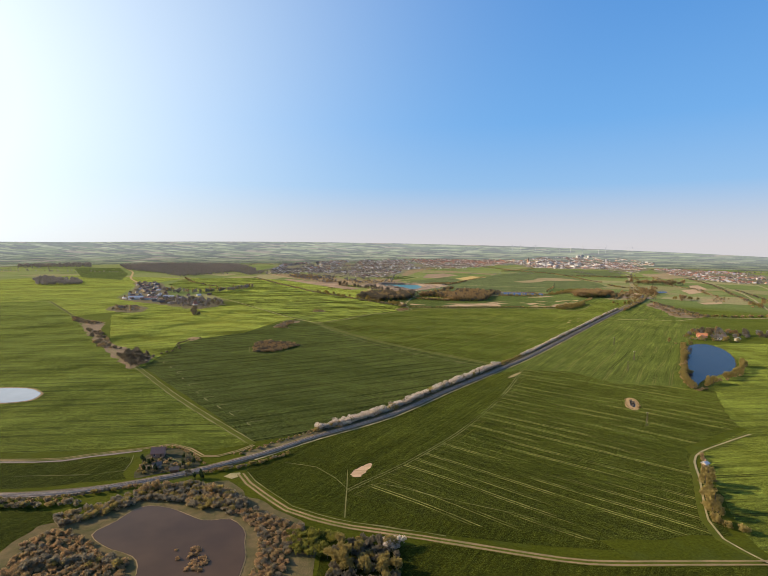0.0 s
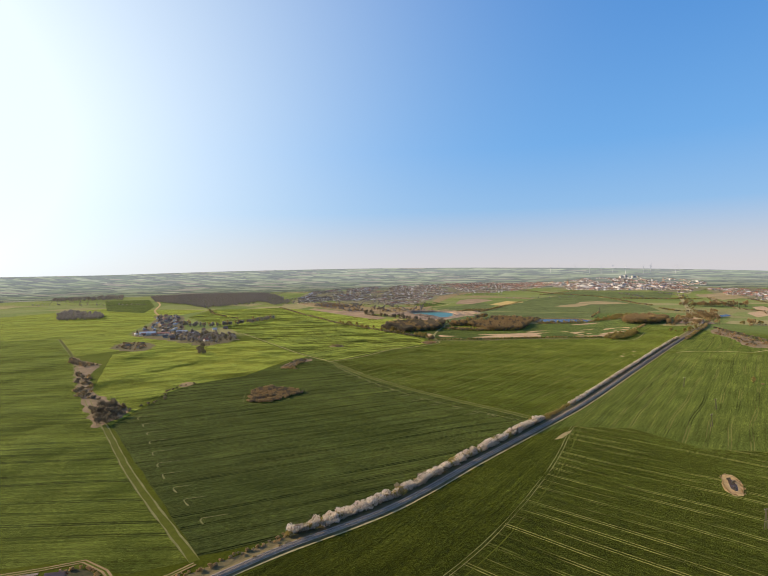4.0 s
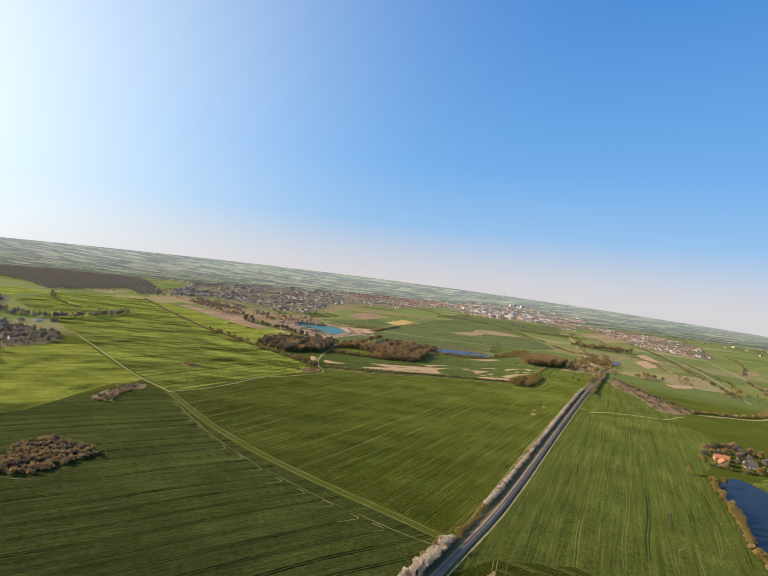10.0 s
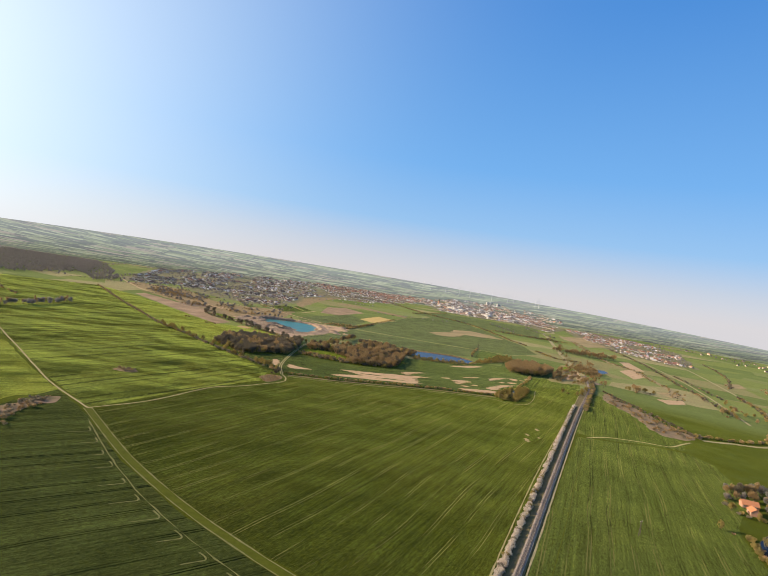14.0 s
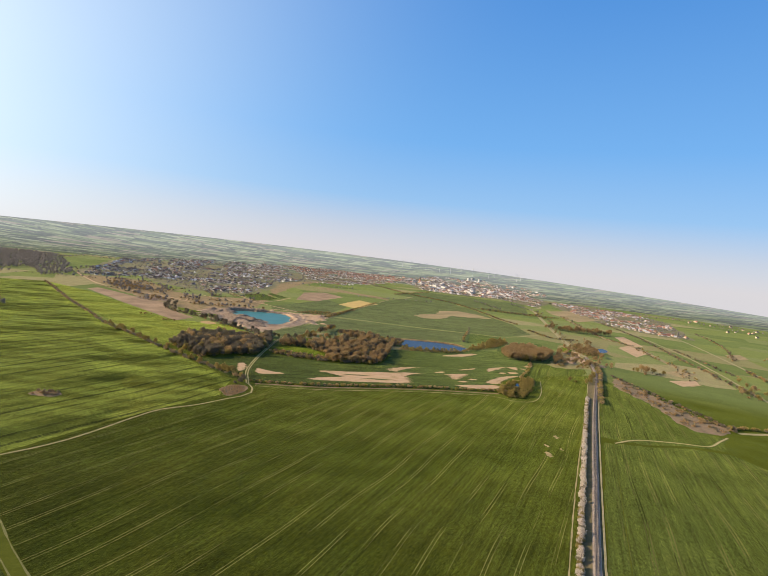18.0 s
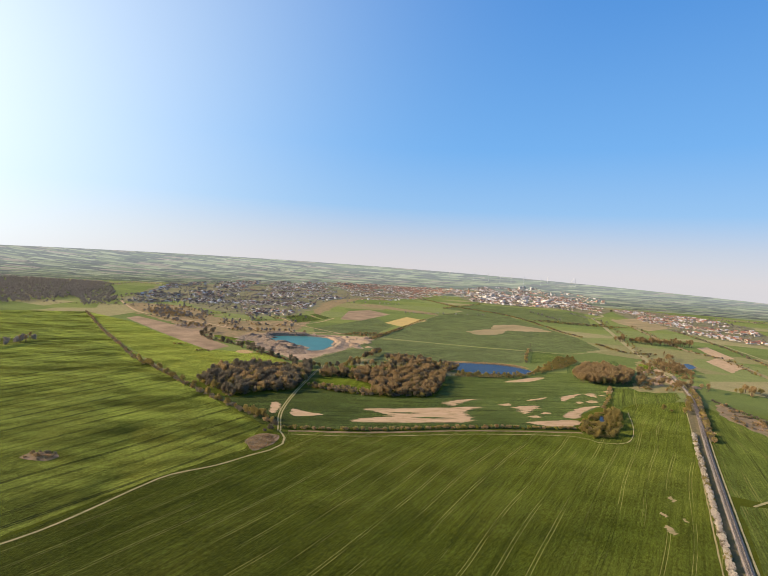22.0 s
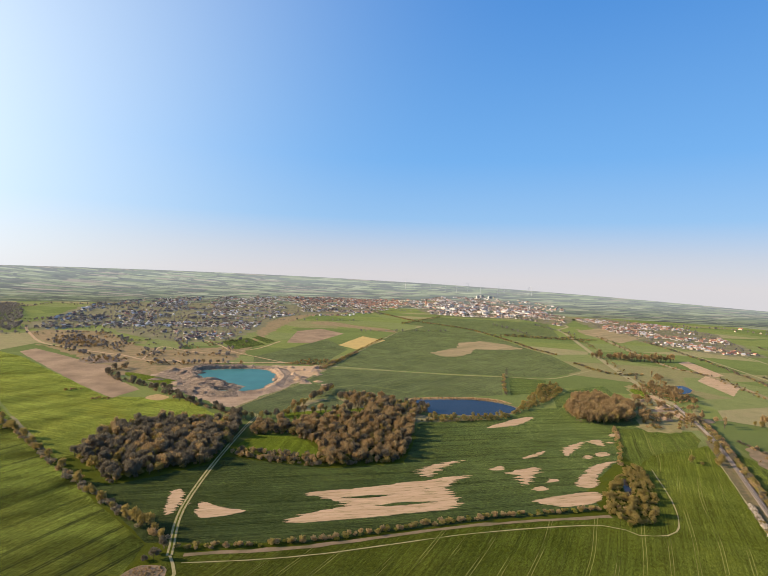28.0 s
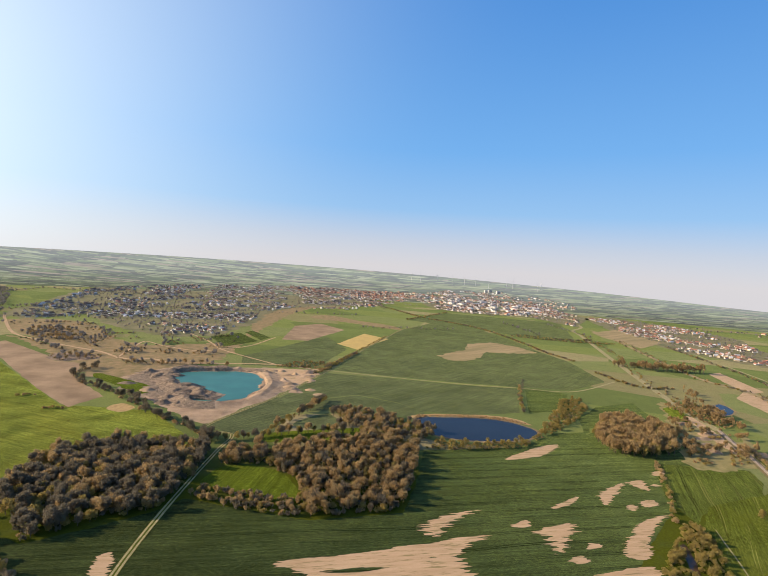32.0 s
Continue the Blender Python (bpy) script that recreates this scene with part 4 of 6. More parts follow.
ribbon("road_town", [(664, 1300), (712, 1430), (830, 1700), (940, 1940), (1050, 2180), (1100, 2300), (1210, 2420), (1300, 2640)], 11, 22, M_DIRT, "brown embankment of the line towards the town", "road")
ribbon("road_hedge", [(1205, 1941), (1007, 1449), (903, 1240), (820, 1096), (770, 1010)], 5, 19, M_DIRT, "pale country lane between hedges")
ribbon("track_old", [(815, 1220), (916, 1475), (930, 1630), (1112, 2098), (1190, 2330)], 12, 20, M_STUBBLE, "pale brown farm road between fields")
ribbon("track_farm", [(545, 879), (520, 866), (494, 853), (469, 860), (423, 866), (390, 856)], 2.2, 18, M_DIRT, "pale field edge path")
ribbon("hedge_verge", [(55, 1005), (126, 1003), (239, 1013), (345, 1011)], 3.6, 14, M_REDSCRUB, "dry grass strip along the south hedge", "verge", wobble=1.6)
ribbon("headland_main", [(55, 996), (126, 993), (239, 1003), (330, 1000), (346, 984), (376, 984), (408, 1022), (445, 1088)], 0.9, 16, M_DIRT, "pale headland line along the hedge", "wheel marks", wobble=0.6)
ribbon("headland_rail", [(128, 534), (270, 740), (430, 960), (530, 1100)], 0.9, 16, M_DIRT, "pale wheel line beside the railway hedge", "wheel marks", wobble=0.6)
patch("copse_pool", [(377, 1034), (381, 1033), (400, 1062), (404, 1073), (400, 1072)], 10, M_POND, "dark pool hidden in the copse", "pond", rag=1.0)
RAILSIDE = [(-420, 306), (-300, 284), (-202, 282), (-175, 290), (-149, 299), (-134, 306), (-120, 299), (-109, 289), (-100, 289), (-90, 297), (-83, 306)]
field_track("track_rail", RAILSIDE, 3.4, "pale two-lane track beside the railway house", 18, M_DRY, 0.8)
ribbon("track_rail_bare", RAILSIDE[:5], 2.2, 17, M_BALLAST, "gravelly strip beside the track", wobble=0.8, shift=-3.2)
patch("garden_plot", [(-135, 261), (-141, 283), (-140, 297), (-130, 299), (-118, 291), (-108, 280), (-107, 275), (-119, 268)], 12, M_PLOT, "dark overgrown garden of the railway house", "garden", rag=3)
ribbon("garden_path", [(-131, 290), (-124, 284), (-116, 279), (-110, 276)], 1.1, 15, M_MARK, "pale trodden path through the railway garden", "path", wobble=0.5)
patch("bank_meadow", [(-215, 190), (-160, 196), (-152, 212), (-156, 226), (-215, 224)], 4, M_EASTHEAD, "green grass west of the pond", "meadow", rag=3)
SOUTH = [(-80, 266), (-73, 255), (-63, 244), (-48, 229), (-34, 221), (-16, 214), (-3, 211), (24, 204), (53, 196), (80, 190), (119, 190), (180, 191)]
field_track("track_south", SOUTH, 4.4, "sandy dirt track round the barley field", 18, M_DRY, 1.1)
ribbon("track_south_verge", SOUTH[:8], 0.5, 17, M_MARK, "worn outer line of the dirt track", wobble=0.9, shift=4.0)
ribbon("track_lane", [(243, 331), (217, 314), (185, 294), (168, 264), (146, 222), (143, 207), (152, 190)], 3.4, 18, M_VERGE, "grassy lane beside a row of trees")
ribbon("track_lane_line", [(246, 331), (219, 316), (187, 295), (170, 264), (148, 222), (145, 207), (152, 190)], 1.0, 21, M_DIRT, "worn wheel line of the lane")
BARLEY = [(-20, 247), (-6, 262), (12, 281), (53, 335), (102, 421), (140, 505)]
ribbon("track_barley", BARLEY, 0.34, 16, M_MARK, "pale worn line along the barley headland", wobble=0.5)
ribbon("track_barley_inner", BARLEY, 0.34, 16, M_MARK, "second worn line along the barley headland", wobble=0.5, shift=1.9)
ribbon("track_barley_outer", BARLEY, 0.45, 16, M_VERGE, "grassy wheel line along the barley headland", wobble=0.5, shift=-5.0)
ribbon("track_barley_upper", [(140, 505), (225, 622), (312, 746), (385, 852)], 0.6, 16, M_VERGE, "faint wheel line beside the railway", wobble=0.4)
ribbon("track_barley_corner", [(-59, 281), (-40, 275), (-28, 262), (-20, 249), (-5, 256), (30, 240), (70, 222)], 0.34, 16, M_MARK, "wheel line round the barley corner", wobble=0.5)
ribbon("headland_upper", [(140, 508), (183, 503), (213, 458), (300, 445)], 0.7, 16, M_VERGE, "faint wheel line between the barley fields", wobble=0.5)
ribbon("track_barley_spur", [(-20, 222), (-21, 250), (-22, 272)], 0.5, 16, M_MARK, "short worn line across the barley")
ribbon("village_street", [(-1241, 2448), (-1046, 2120), (-884, 1776), (-738, 1532), (-640, 1340), (-570, 1220), (-520, 1150), (-470, 1120)], 7, 18, M_RIM, "pale village street")

# ---- railway ----
def railway():
    road = new("railway")
    tagged(road, "single railway track on pale stony ballast", "railway", "", "structure")
    line = spline(RAIL[:15], 6.0)
    for name, offs, mat in (("embankment", ((5.0, 0.12), (2.3, 0.7), (-2.2, 0.7), (-3.4, 0.12)), M_RAILBANK), ("ballast", ((1.95, 0.72), (1.35, 1.15), (-1.35, 1.15), (-1.95, 0.72)), M_BALLAST),
                            ("rail", ((0.80, 1.16), (0.80, 1.32), (0.70, 1.32), (0.70, 1.16)), M_STEEL), ("rail", ((-0.70, 1.16), (-0.70, 1.32), (-0.80, 1.32), (-0.80, 1.16)), M_STEEL)):
        verts, faces = [], []
        for i, p in enumerate(line):
            d = (line[min(i + 1, len(line) - 1)] - line[max(i - 1, 0)]).normalized()
            s = Vector((-d.y, d.x))
            j = 0.5 if name == "embankment" else 0.12 if name == "ballast" else 0.0
            for off, z in offs:
                q = p + s * (off + j * noise.noise((p.x / 5, p.y / 5, off)))
                verts.append((q.x, q.y, z))
            if i:
                a = 4 * i
                faces += [(a - 4 + k, a - 3 + k, a + 1 + k, a + k) for k in range(3)]
        mesh_object(name, verts, faces, mat, road)
    # sleepers lie across the ballast
    verts, faces = [], []
    dense = spline(RAIL[2:14], 0.65)
    for i in range(1, len(dense) - 1):
        d = (dense[i + 1] - dense[i - 1]).normalized()
        s = Vector((-d.y, d.x))
        c = len(verts)
        for a, b in ((1.1, 0.15), (1.1, -0.15), (-1.1, -0.15), (-1.1, 0.15)):
            q = dense[i] + s * a + d * b
            verts.append((q.x, q.y, 1.19))
        faces.append((c, c + 1, c + 2, c + 3))
    ob = mesh_object("sleeper_row", verts, faces, M_SLEEPER, road)
    ob["kind"] = "stuff"


railway()
for side in (-2.05, 2.05):
    ribbon("ballast_edge", RAIL[:15], 0.55, 76, M_EDGE, "pale stony edge of the railway ballast", "railway", shift=side, wobble=0.15)
ribbon("rail_path", RAIL[4:15], 1.2, 20, M_DIRT, "pale path beside the railway", "path", shift=-4.3, wobble=0.4)
ribbon("rail_ditch", RAIL[4:14], 5.4, 10, M_RAILBANK, "dry grassy ditch beside the railway", "ditch", shift=6.6, wobble=1.0)

# ---- trees and shrubs ----
def flakes(r, count, rx, rz, base, size, shell=0.55, lumps=6):
    """A crown as many small bent flakes in a few uneven lumps: vertices and quads."""
    lump = [(0.0, 0.0, 0.0, 0.7)]
    for i in range(lumps):
        a, e = r.uniform(0, 6.28), r.uniform(-0.5, 0.9)
        lump.append((0.55 * math.cos(a) * math.cos(e), 0.55 * math.sin(a) * math.cos(e), 0.6 * math.sin(e), r.uniform(0.32, 0.52)))
    verts, faces = [], []
    for i in range(count):
        lx, ly, lz, lr = lump[i % len(lump)]
        v = Vector((r.gauss(0, 1), r.gauss(0, 1), r.gauss(0, 1))).normalized() * (shell + (1 - shell) * r.random()) * lr
        c = Vector(((lx + v.x) * rx, (ly + v.y) * rx, base + (lz + v.z + 0.85) * rz))
        u = (Vector((r.gauss(0, 0.6), r.gauss(0, 0.6), abs(r.gauss(0, 1)))) + Vector((lx + v.x, ly + v.y, 0.3))).normalized()
        w = u.cross(Vector((r.gauss(0, 1), r.gauss(0, 1), r.gauss(0, 1)))).normalized()
        s, t = size * r.uniform(0.75, 1.35), size * r.uniform(0.45, 0.85)
        n = u.cross(w) * size * 0.3
        k = len(verts)
        verts += [tuple(c - u * s), tuple(c - w * t + n), tuple(c + u * s), tuple(c + w * t + n)]
        faces.append((k, k + 1, k + 2, k + 3))
    return verts, faces


def stick(verts, faces, a, b, ra, rb, sides=5):
    """A tapered limb from a to b."""
    a, b = Vector(a), Vector(b)
    d = (b - a).normalized()
    u = d.orthogonal().normalized()
    w = d.cross(u)
    k = len(verts)
    for c, rad in ((a, ra), (b, rb)):
        for i in range(sides):
            t = 2 * math.pi * i / sides
            verts.append(tuple(c + (u * math.cos(t) + w * math.sin(t)) * rad))
    for i in range(sides):
        j = (i + 1) % sides
        faces.append((k + i, k + j, k + sides + j, k + sides + i))


def wood_frame(r, h, rx, limbs, stems=1):
    verts, faces = [], []
    for s in range(stems):
        ox, oy = (0, 0) if stems == 1 else (r.uniform(-0.3, 0.3) * rx, r.uniform(-0.3, 0.3) * rx)
        top = (ox + r.uniform(-0.4, 0.4), oy + r.uniform(-0.4, 0.4), h * 0.72)
        stick(verts, faces, (ox, oy, -0.2), top, 0.024 * h / stems ** 0.5, 0.009 * h)
        for i in range(limbs):
            f = r.uniform(0.3, 0.95)
            a = 2 * math.pi * (i + r.random()) / limbs
            root = Vector((ox, oy, 0)).lerp(Vector(top), f)
            tip = root + Vector((math.cos(a) * rx * 0.75, math.sin(a) * rx * 0.75, h * 0.22))
            stick(verts, faces, root, tip, 0.010 * h, 0.003 * h, 4)
    return verts, faces


KINDS = {  # height, crown radius, crown half height, crown base, flakes, flake size, limbs, stems, leaf
    "bare": (13.5, 4.5, 6.0, 1.2, 620, 0.50, 6, 1, M_TWIG),
    "dark": (13.5, 4.6, 5.9, 1.2, 620, 0.50, 6, 1, M_TWIGDARK),
    "olive": (10.0, 3.6, 4.7, 0.6, 400, 0.46, 5, 1, M_OLIVE),
    "poplar": (15.0, 2.2, 6.2, 3.6, 150, 0.7, 6, 1, M_TWIG),
    "blossom": (4.6, 2.7, 2.15, 0.1, 230, 0.36, 4, 3, M_BLOSSOM),
    # its grey is haze put into the twig colour
    "grey": (13.0, 4.6, 5.4, 1.6, 260, 0.75, 5, 1, M_HAZETWIG),
    "shrub": (3.8, 2.6, 1.9, 0.1, 150, 0.52, 3, 3, M_TWIG),
    "oliveshrub": (4.0, 2.8, 2.0, 0.1, 160, 0.52, 3, 3, M_OLIVE),
    "darkshrub": (4.2, 2.8, 2.1, 0.1, 150, 0.54, 3, 3, M_TWIGDARK),
    "youngshrub": (3.4, 2.4, 1.6, 0.1, 130, 0.45, 3, 3, M_YELLOWBUSH),
    "greyshrub": (4.0, 2.7, 2.0, 0.1, 170, 0.48, 3, 3, M_GREYBUSH),
    "reed": (2.2, 1.9, 1.1, 0.0, 90, 0.45, 2, 4, M_REED),
    "pine": (9.0, 2.2, 4.4, 0.8, 150, 0.6, 5, 1, M_PINE),
}
WORDS = {"grey": "leafless tree in painted haze grey", "bare": "leafless brown tree with a twiggy rounded crown", "dark": "dark leafless tree with a dense grey-brown crown", "olive": "budding tree with an olive-brown crown", "poplar": "tall slim leafless poplar",
         "blossom": "white blossoming shrub beside the railway", "shrub": "brown leafless hedge shrub", "oliveshrub": "olive budding hedge shrub", "darkshrub": "dark leafless hedge shrub",
         "greyshrub": "grey-brown leafless shrub", "youngshrub": "yellow-green shrub in young leaf", "reed": "clump of dry orange reeds by the water", "pine": "dark evergreen tree in a garden"}
TEMPLATES = {}


def plant_meshes(kind):
    if kind not in TEMPLATES:
        h, rx, rz, base, count, size, limbs, stems, leaf = KINDS[kind]
        TEMPLATES[kind] = []
        for k in range(4):
            r = random.Random(kind + str(k))
            f = r.uniform(0.85, 1.15)
            pair = []
            for name, (verts, faces), mat in (("trunk" if stems == 1 else "stem", wood_frame(r, h * f, rx, limbs, stems), M_BARK), ("crown", flakes(r, count, rx * r.uniform(0.85, 1.15), rz * f, base, size), leaf)):
                me = bpy.data.meshes.new(name)
                me.from_pydata(verts, [], faces)
                me.materials.append(mat)
                pair.append((name, me))
            TEMPLATES[kind].append(pair)
    return TEMPLATES[kind]


def plant(kind, x, y, r, group="", scale=1.0, name=None, label=None):
    top = new(name or ("tree" if KINDS[kind][7] == 1 else "reed_clump" if kind == "reed" else "shrub"))
    s = scale * r.uniform(0.75, 1.22)
    top.location, top.rotation_euler, top.scale = (x, y, rise(x, y)), (0, 0, r.uniform(0, 6.28)), (s, s, s * r.uniform(0.9, 1.12))
    for part_name, me in r.choice(plant_meshes(kind)):
        ob = new(part_name, me)
        ob.parent = top
    return tagged(top, label or WORDS[kind], "reeds" if kind == "reed" else "tree" if KINDS[kind][7] == 1 else "shrub", group)


def plants(mix, places, group, seed, scale=1.0, singly=False, full=0.8):
    """Plants one by one, or as one uncounted growth."""
    if not singly:
        return far_plants("growth", mix, places, seed, "mixed " + group, scale, "vegetation", full)
    r = random.Random(seed)
    for x, y in places:
        plant(r.choice(mix), x, y, r, group, scale)


def far_plants(name, mix, places, seed, label, scale=1.0, category="woodland", full=0.3):
    """Many plants that nobody counts, as one mesh with a slot for bark and one for each kind of leaf."""
    r = random.Random(seed)
    kinds = sorted(set(mix))
    shapes = {}
    for k in kinds:
        h, rx, rz, base, count, size, limbs, stems, leaf = KINDS[k]
        shapes[k] = []
        for i in range(4):
            q = random.Random(k + "far" + str(i))
            v, f = flakes(q, int(count * full), rx, rz, base, size * min(2.2, full ** -0.5))
            tv, tf = [], []
            stick(tv, tf, (0, 0, -0.3), (0, 0, h * 0.7), 0.024 * h, 0.01 * h, 4)
            shapes[k].append((np.array(v + tv), np.array(f + [tuple(j + len(v) for j in t) for t in tf]), len(f), len(tf)))
    vs, fs, ms, at = [], [], [], 0
    for x, y in places:
        k = r.choice(mix)
        v, f, nl, nt = r.choice(shapes[k])
        a, s = r.uniform(0, 6.28), scale * r.uniform(0.7, 1.25)
        c, d = math.cos(a) * s, math.sin(a) * s
        vs.append(np.stack([v[:, 0] * c - v[:, 1] * d + x, v[:, 0] * d + v[:, 1] * c + y, v[:, 2] * s + rise(x, y)], 1))
        fs.append(f + at)
        ms += [1 + kinds.index(k)] * nl + [0] * nt
        at += len(v)
    if not vs:
        return None
    me = bpy.data.meshes.new(name)
    me.from_pydata(np.concatenate(vs).tolist(), [], np.concatenate(fs).tolist())
    me.materials.append(M_BARK)
    for k in kinds:
        me.materials.append(KINDS[k][8])
    me.polygons.foreach_set("material_index", ms)
    return tagged(new(name, me), label, category, "", "stuff")


# white blossom along the railway: a broad double thicket in the south, a single row further on
BLOSSOM = spline(RAIL[5:14], 3.6)
r_b = random.Random(5)
loose = []
for i in range(2, len(BLOSSOM) - 2):
    d = (BLOSSOM[i + 1] - BLOSSOM[i - 1]).normalized()
    s = Vector((-d.y, d.x))
    p = BLOSSOM[i] + s * ((7.4 if BLOSSOM[i].y < 522 else 8.6) + r_b.uniform(-1.0, 1.0))
    south = p.y < 522
    olive = 522 < p.y < 568 or p.y > 1010 or r_b.random() < 0.05
    if p.y < 960:
        plant("oliveshrub" if olive else "blossom", p.x, p.y, r_b, "shrubs along the railway", 1.25 if south else 0.8)
    for k in range(3):
        q = BLOSSOM[i] + s * ((9.2 + r_b.uniform(-2.2, 2.4)) if south else (8.8 + r_b.uniform(-1.0, 1.0))) + d * r_b.uniform(-1.8, 1.8)
        if not olive:
            loose.append((q.x, q.y))
MIX = ["blossom", "blossom", "blossom", "greyshrub", "blossom", "oliveshrub"]
far_plants("blossom_thicket", MIX, [q for q in loose if q[1] < 522], 8, "dense white blossom thicket along the railway", 1.05, "thicket", 1.0)
far_plants("blossom_row", MIX, [q for q in loose if q[1] >= 522], 9, "long row of white blossom along the railway", 0.72, "thicket", 0.7)

# the wood beside the dirt track
WOOD_WEST = [(-62, 1181), (-15, 1116), (21, 1137), (52, 1146), (70, 1215), (74, 1262), (41, 1275), (-5, 1285), (-52, 1262)]
WOOD_MAIN = [(70, 1168), (104, 1143), (153, 1129), (221, 1134), (250, 1201), (268, 1262), (235, 1285), (130, 1262), (90, 1250), (84, 1225), (123, 1222), (147, 1194), (149, 1156), (102, 1172), (78, 1184)]
WOOD_NORTH = [(100, 1268), (122, 1272), (128, 1270), (212, 1286), (235, 1322), (195, 1318), (205, 1345), (192, 1372), (215, 1385), (258, 1358), (300, 1300), (285, 1275), (262, 1268)]
WOOD_POND = [(272, 1254), (313, 1247), (380, 1254), (437, 1294), (500, 1345), (550, 1395), (560, 1440), (535, 1440), (480, 1370), (432, 1312), (398, 1272), (341, 1268), (300, 1276)]
WOOD_ROUND = [(474, 1277), (468, 1240), (486, 1219), (537, 1230), (578, 1280), (590, 1325), (547, 1345), (495, 1305)]
COPSE = [(366, 1048), (346, 1016), (348, 994), (373, 997), (402, 1032), (434, 1085), (428, 1098), (404, 1077)]
plants(["dark", "dark", "bare", "dark", "olive"], scatter(WOOD_WEST, 7.0, 3), "trees of the west wood", 21)
grove = scatter(WOOD_MAIN, 7.6, 4)
front = [q for q in grove if q[0] < 150 and q[1] < 1190]
plants(["bare", "bare", "bare", "dark", "olive"], [q for q in grove if q not in front], "trees of the main wood", 22, 0.92, singly=True)
plants(["bare", "olive", "bare"], front, "low trees in front of the clearing", 95, 0.5)
far_plants("wood_underwood", ["shrub", "darkshrub", "oliveshrub"], scatter(WOOD_WEST, 6.5, 13) + scatter(WOOD_MAIN, 6.5, 14), 44, "brown underwood between the trees", 1.0, "underwood")
plants(["bare", "olive", "dark"], along([(128, 1312), (155, 1357), (194, 1424)], 5, 3, 50) + along([(74, 1280), (112, 1290), (159, 1300), (224, 1306)], 6, 3, 51) + scatter(WOOD_NORTH, 7.4, 5), "trees of the north wood", 23, 0.9)
plants(["olive", "oliveshrub", "shrub", "oliveshrub"], scatter(WOOD_POND, 5.0, 6), "trees round the north pond", 24, 0.75)
patch("pond_reeds", [(290, 1352), (316, 1358), (376, 1353), (412, 1332), (428, 1326), (408, 1356), (350, 1368), (296, 1366)], 15, M_RIM, "tan reed bed behind the north pond", "reeds", rag=3)
far_plants("reed_bed", ["reed"], scatter([(290, 1352), (316, 1358), (376, 1353), (412, 1332), (424, 1328), (404, 1354), (350, 1366), (296, 1364)], 3.6, 77), 78, "tan dry reeds behind the north pond", 0.7, "reeds")
plants(["bare", "bare", "olive"], scatter(WOOD_ROUND, 6.4, 7), "trees of the round wood", 25, 1.2)
plants(["olive", "oliveshrub", "youngshrub"], scatter(COPSE, 3.4, 8, [[(376, 1036), (381, 1031), (406, 1072), (401, 1075)]]), "trees of the field copse", 26, 0.72)
plant("olive", 243, 1262, random.Random(3), "", 1.1, None, "yellow-green tree in early leaf in the wood").children[1].data = TEMPLATES.get("youngshrub", plant_meshes("youngshrub"))[0][1][1]

# hedges
H_SOUTH = [(52, 1012), (126, 1009), (168, 1013), (239, 1021), (300, 1022), (349, 1022)]
H_WEST = [(-177, 1306), (-120, 1230), (-75, 1170), (-45, 1128), (-7, 1080), (24, 1044), (40, 1022)]
H_FAR = [(-467, 1845), (-316, 1555), (-240, 1420), (-177, 1306)]
H_QUARRY = [(-122, 1600), (-135, 1575), (-137, 1553), (-113, 1505), (-60, 1455), (-18, 1394), (22, 1346), (57, 1305), (72, 1275)]
plants(["oliveshrub", "shrub", "youngshrub", "shrub"], along(H_SOUTH, 2.6, 2.2, 1), "shrubs of the south hedge", 31, 0.85)
plants(["greyshrub", "shrub", "olive", "greyshrub"], along(H_WEST, 2.8, 3.0, 2), "shrubs of the west hedge", 32)
plants(["greyshrub", "shrub"], along(H_FAR, 4.5, 2.4, 3), "shrubs of the far hedge", 33)
plants(["greyshrub", "dark", "shrub", "greyshrub"], along(H_QUARRY, 3.0, 4.5, 4), "shrubs of the quarry hedge", 34, 0.95)
plants(["oliveshrub", "shrub"], along([(353, 1022), (370, 1008)], 5, 2, 5) + along([(420, 1098), (445, 1130), (478, 1180), (495, 1205)], 6, 2, 6), "shrubs beside the copse", 35, 0.9)
plants(["bare", "poplar", "shrub"], along([(640, 1200), (660, 1270), (690, 1330), (760, 1440), (800, 1490)], 8, 9, 7), "trees beside the gravel workings", 36, 0.85)
plants(["greyshrub", "shrub", "darkshrub"], along([(606, 1140), (594, 1040), (584, 960), (574, 900)], 3.5, 4, 8), "shrubs of the dry strip", 37, 0.9)
plants(["oliveshrub", "olive"], along([(498, 1100), (520, 1090), (560, 1130), (600, 1180)], 6, 4, 9), "shrubs at the railway cutting", 38, 0.85)
plants(["reed", "reed", "reed", "shrub"], scatter([(20, 975), (24, 988), (33, 997), (46, 994), (47, 979), (38, 962), (28, 955)], 2.2, 3), "reeds of the dry hollow", 39, 0.36)
plants(["dark", "darkshrub"], along([(36, 1000), (42, 1012)], 4, 2, 1), "trees at the track corner", 40, 0.8)
patch("scrub_islet", [(-134, 938), (-128, 949), (-112, 946), (-108, 940), (-116, 930)], 13, M_REDSCRUB, "dry scrub islet in the rye", "scrub", rag=2)
plants(["shrub", "greyshrub", "reed"], scatter([(-133, 938), (-128, 948), (-112, 945), (-109, 940), (-116, 931)], 4.0, 42), "shrubs of the field islet", 41, 0.8)

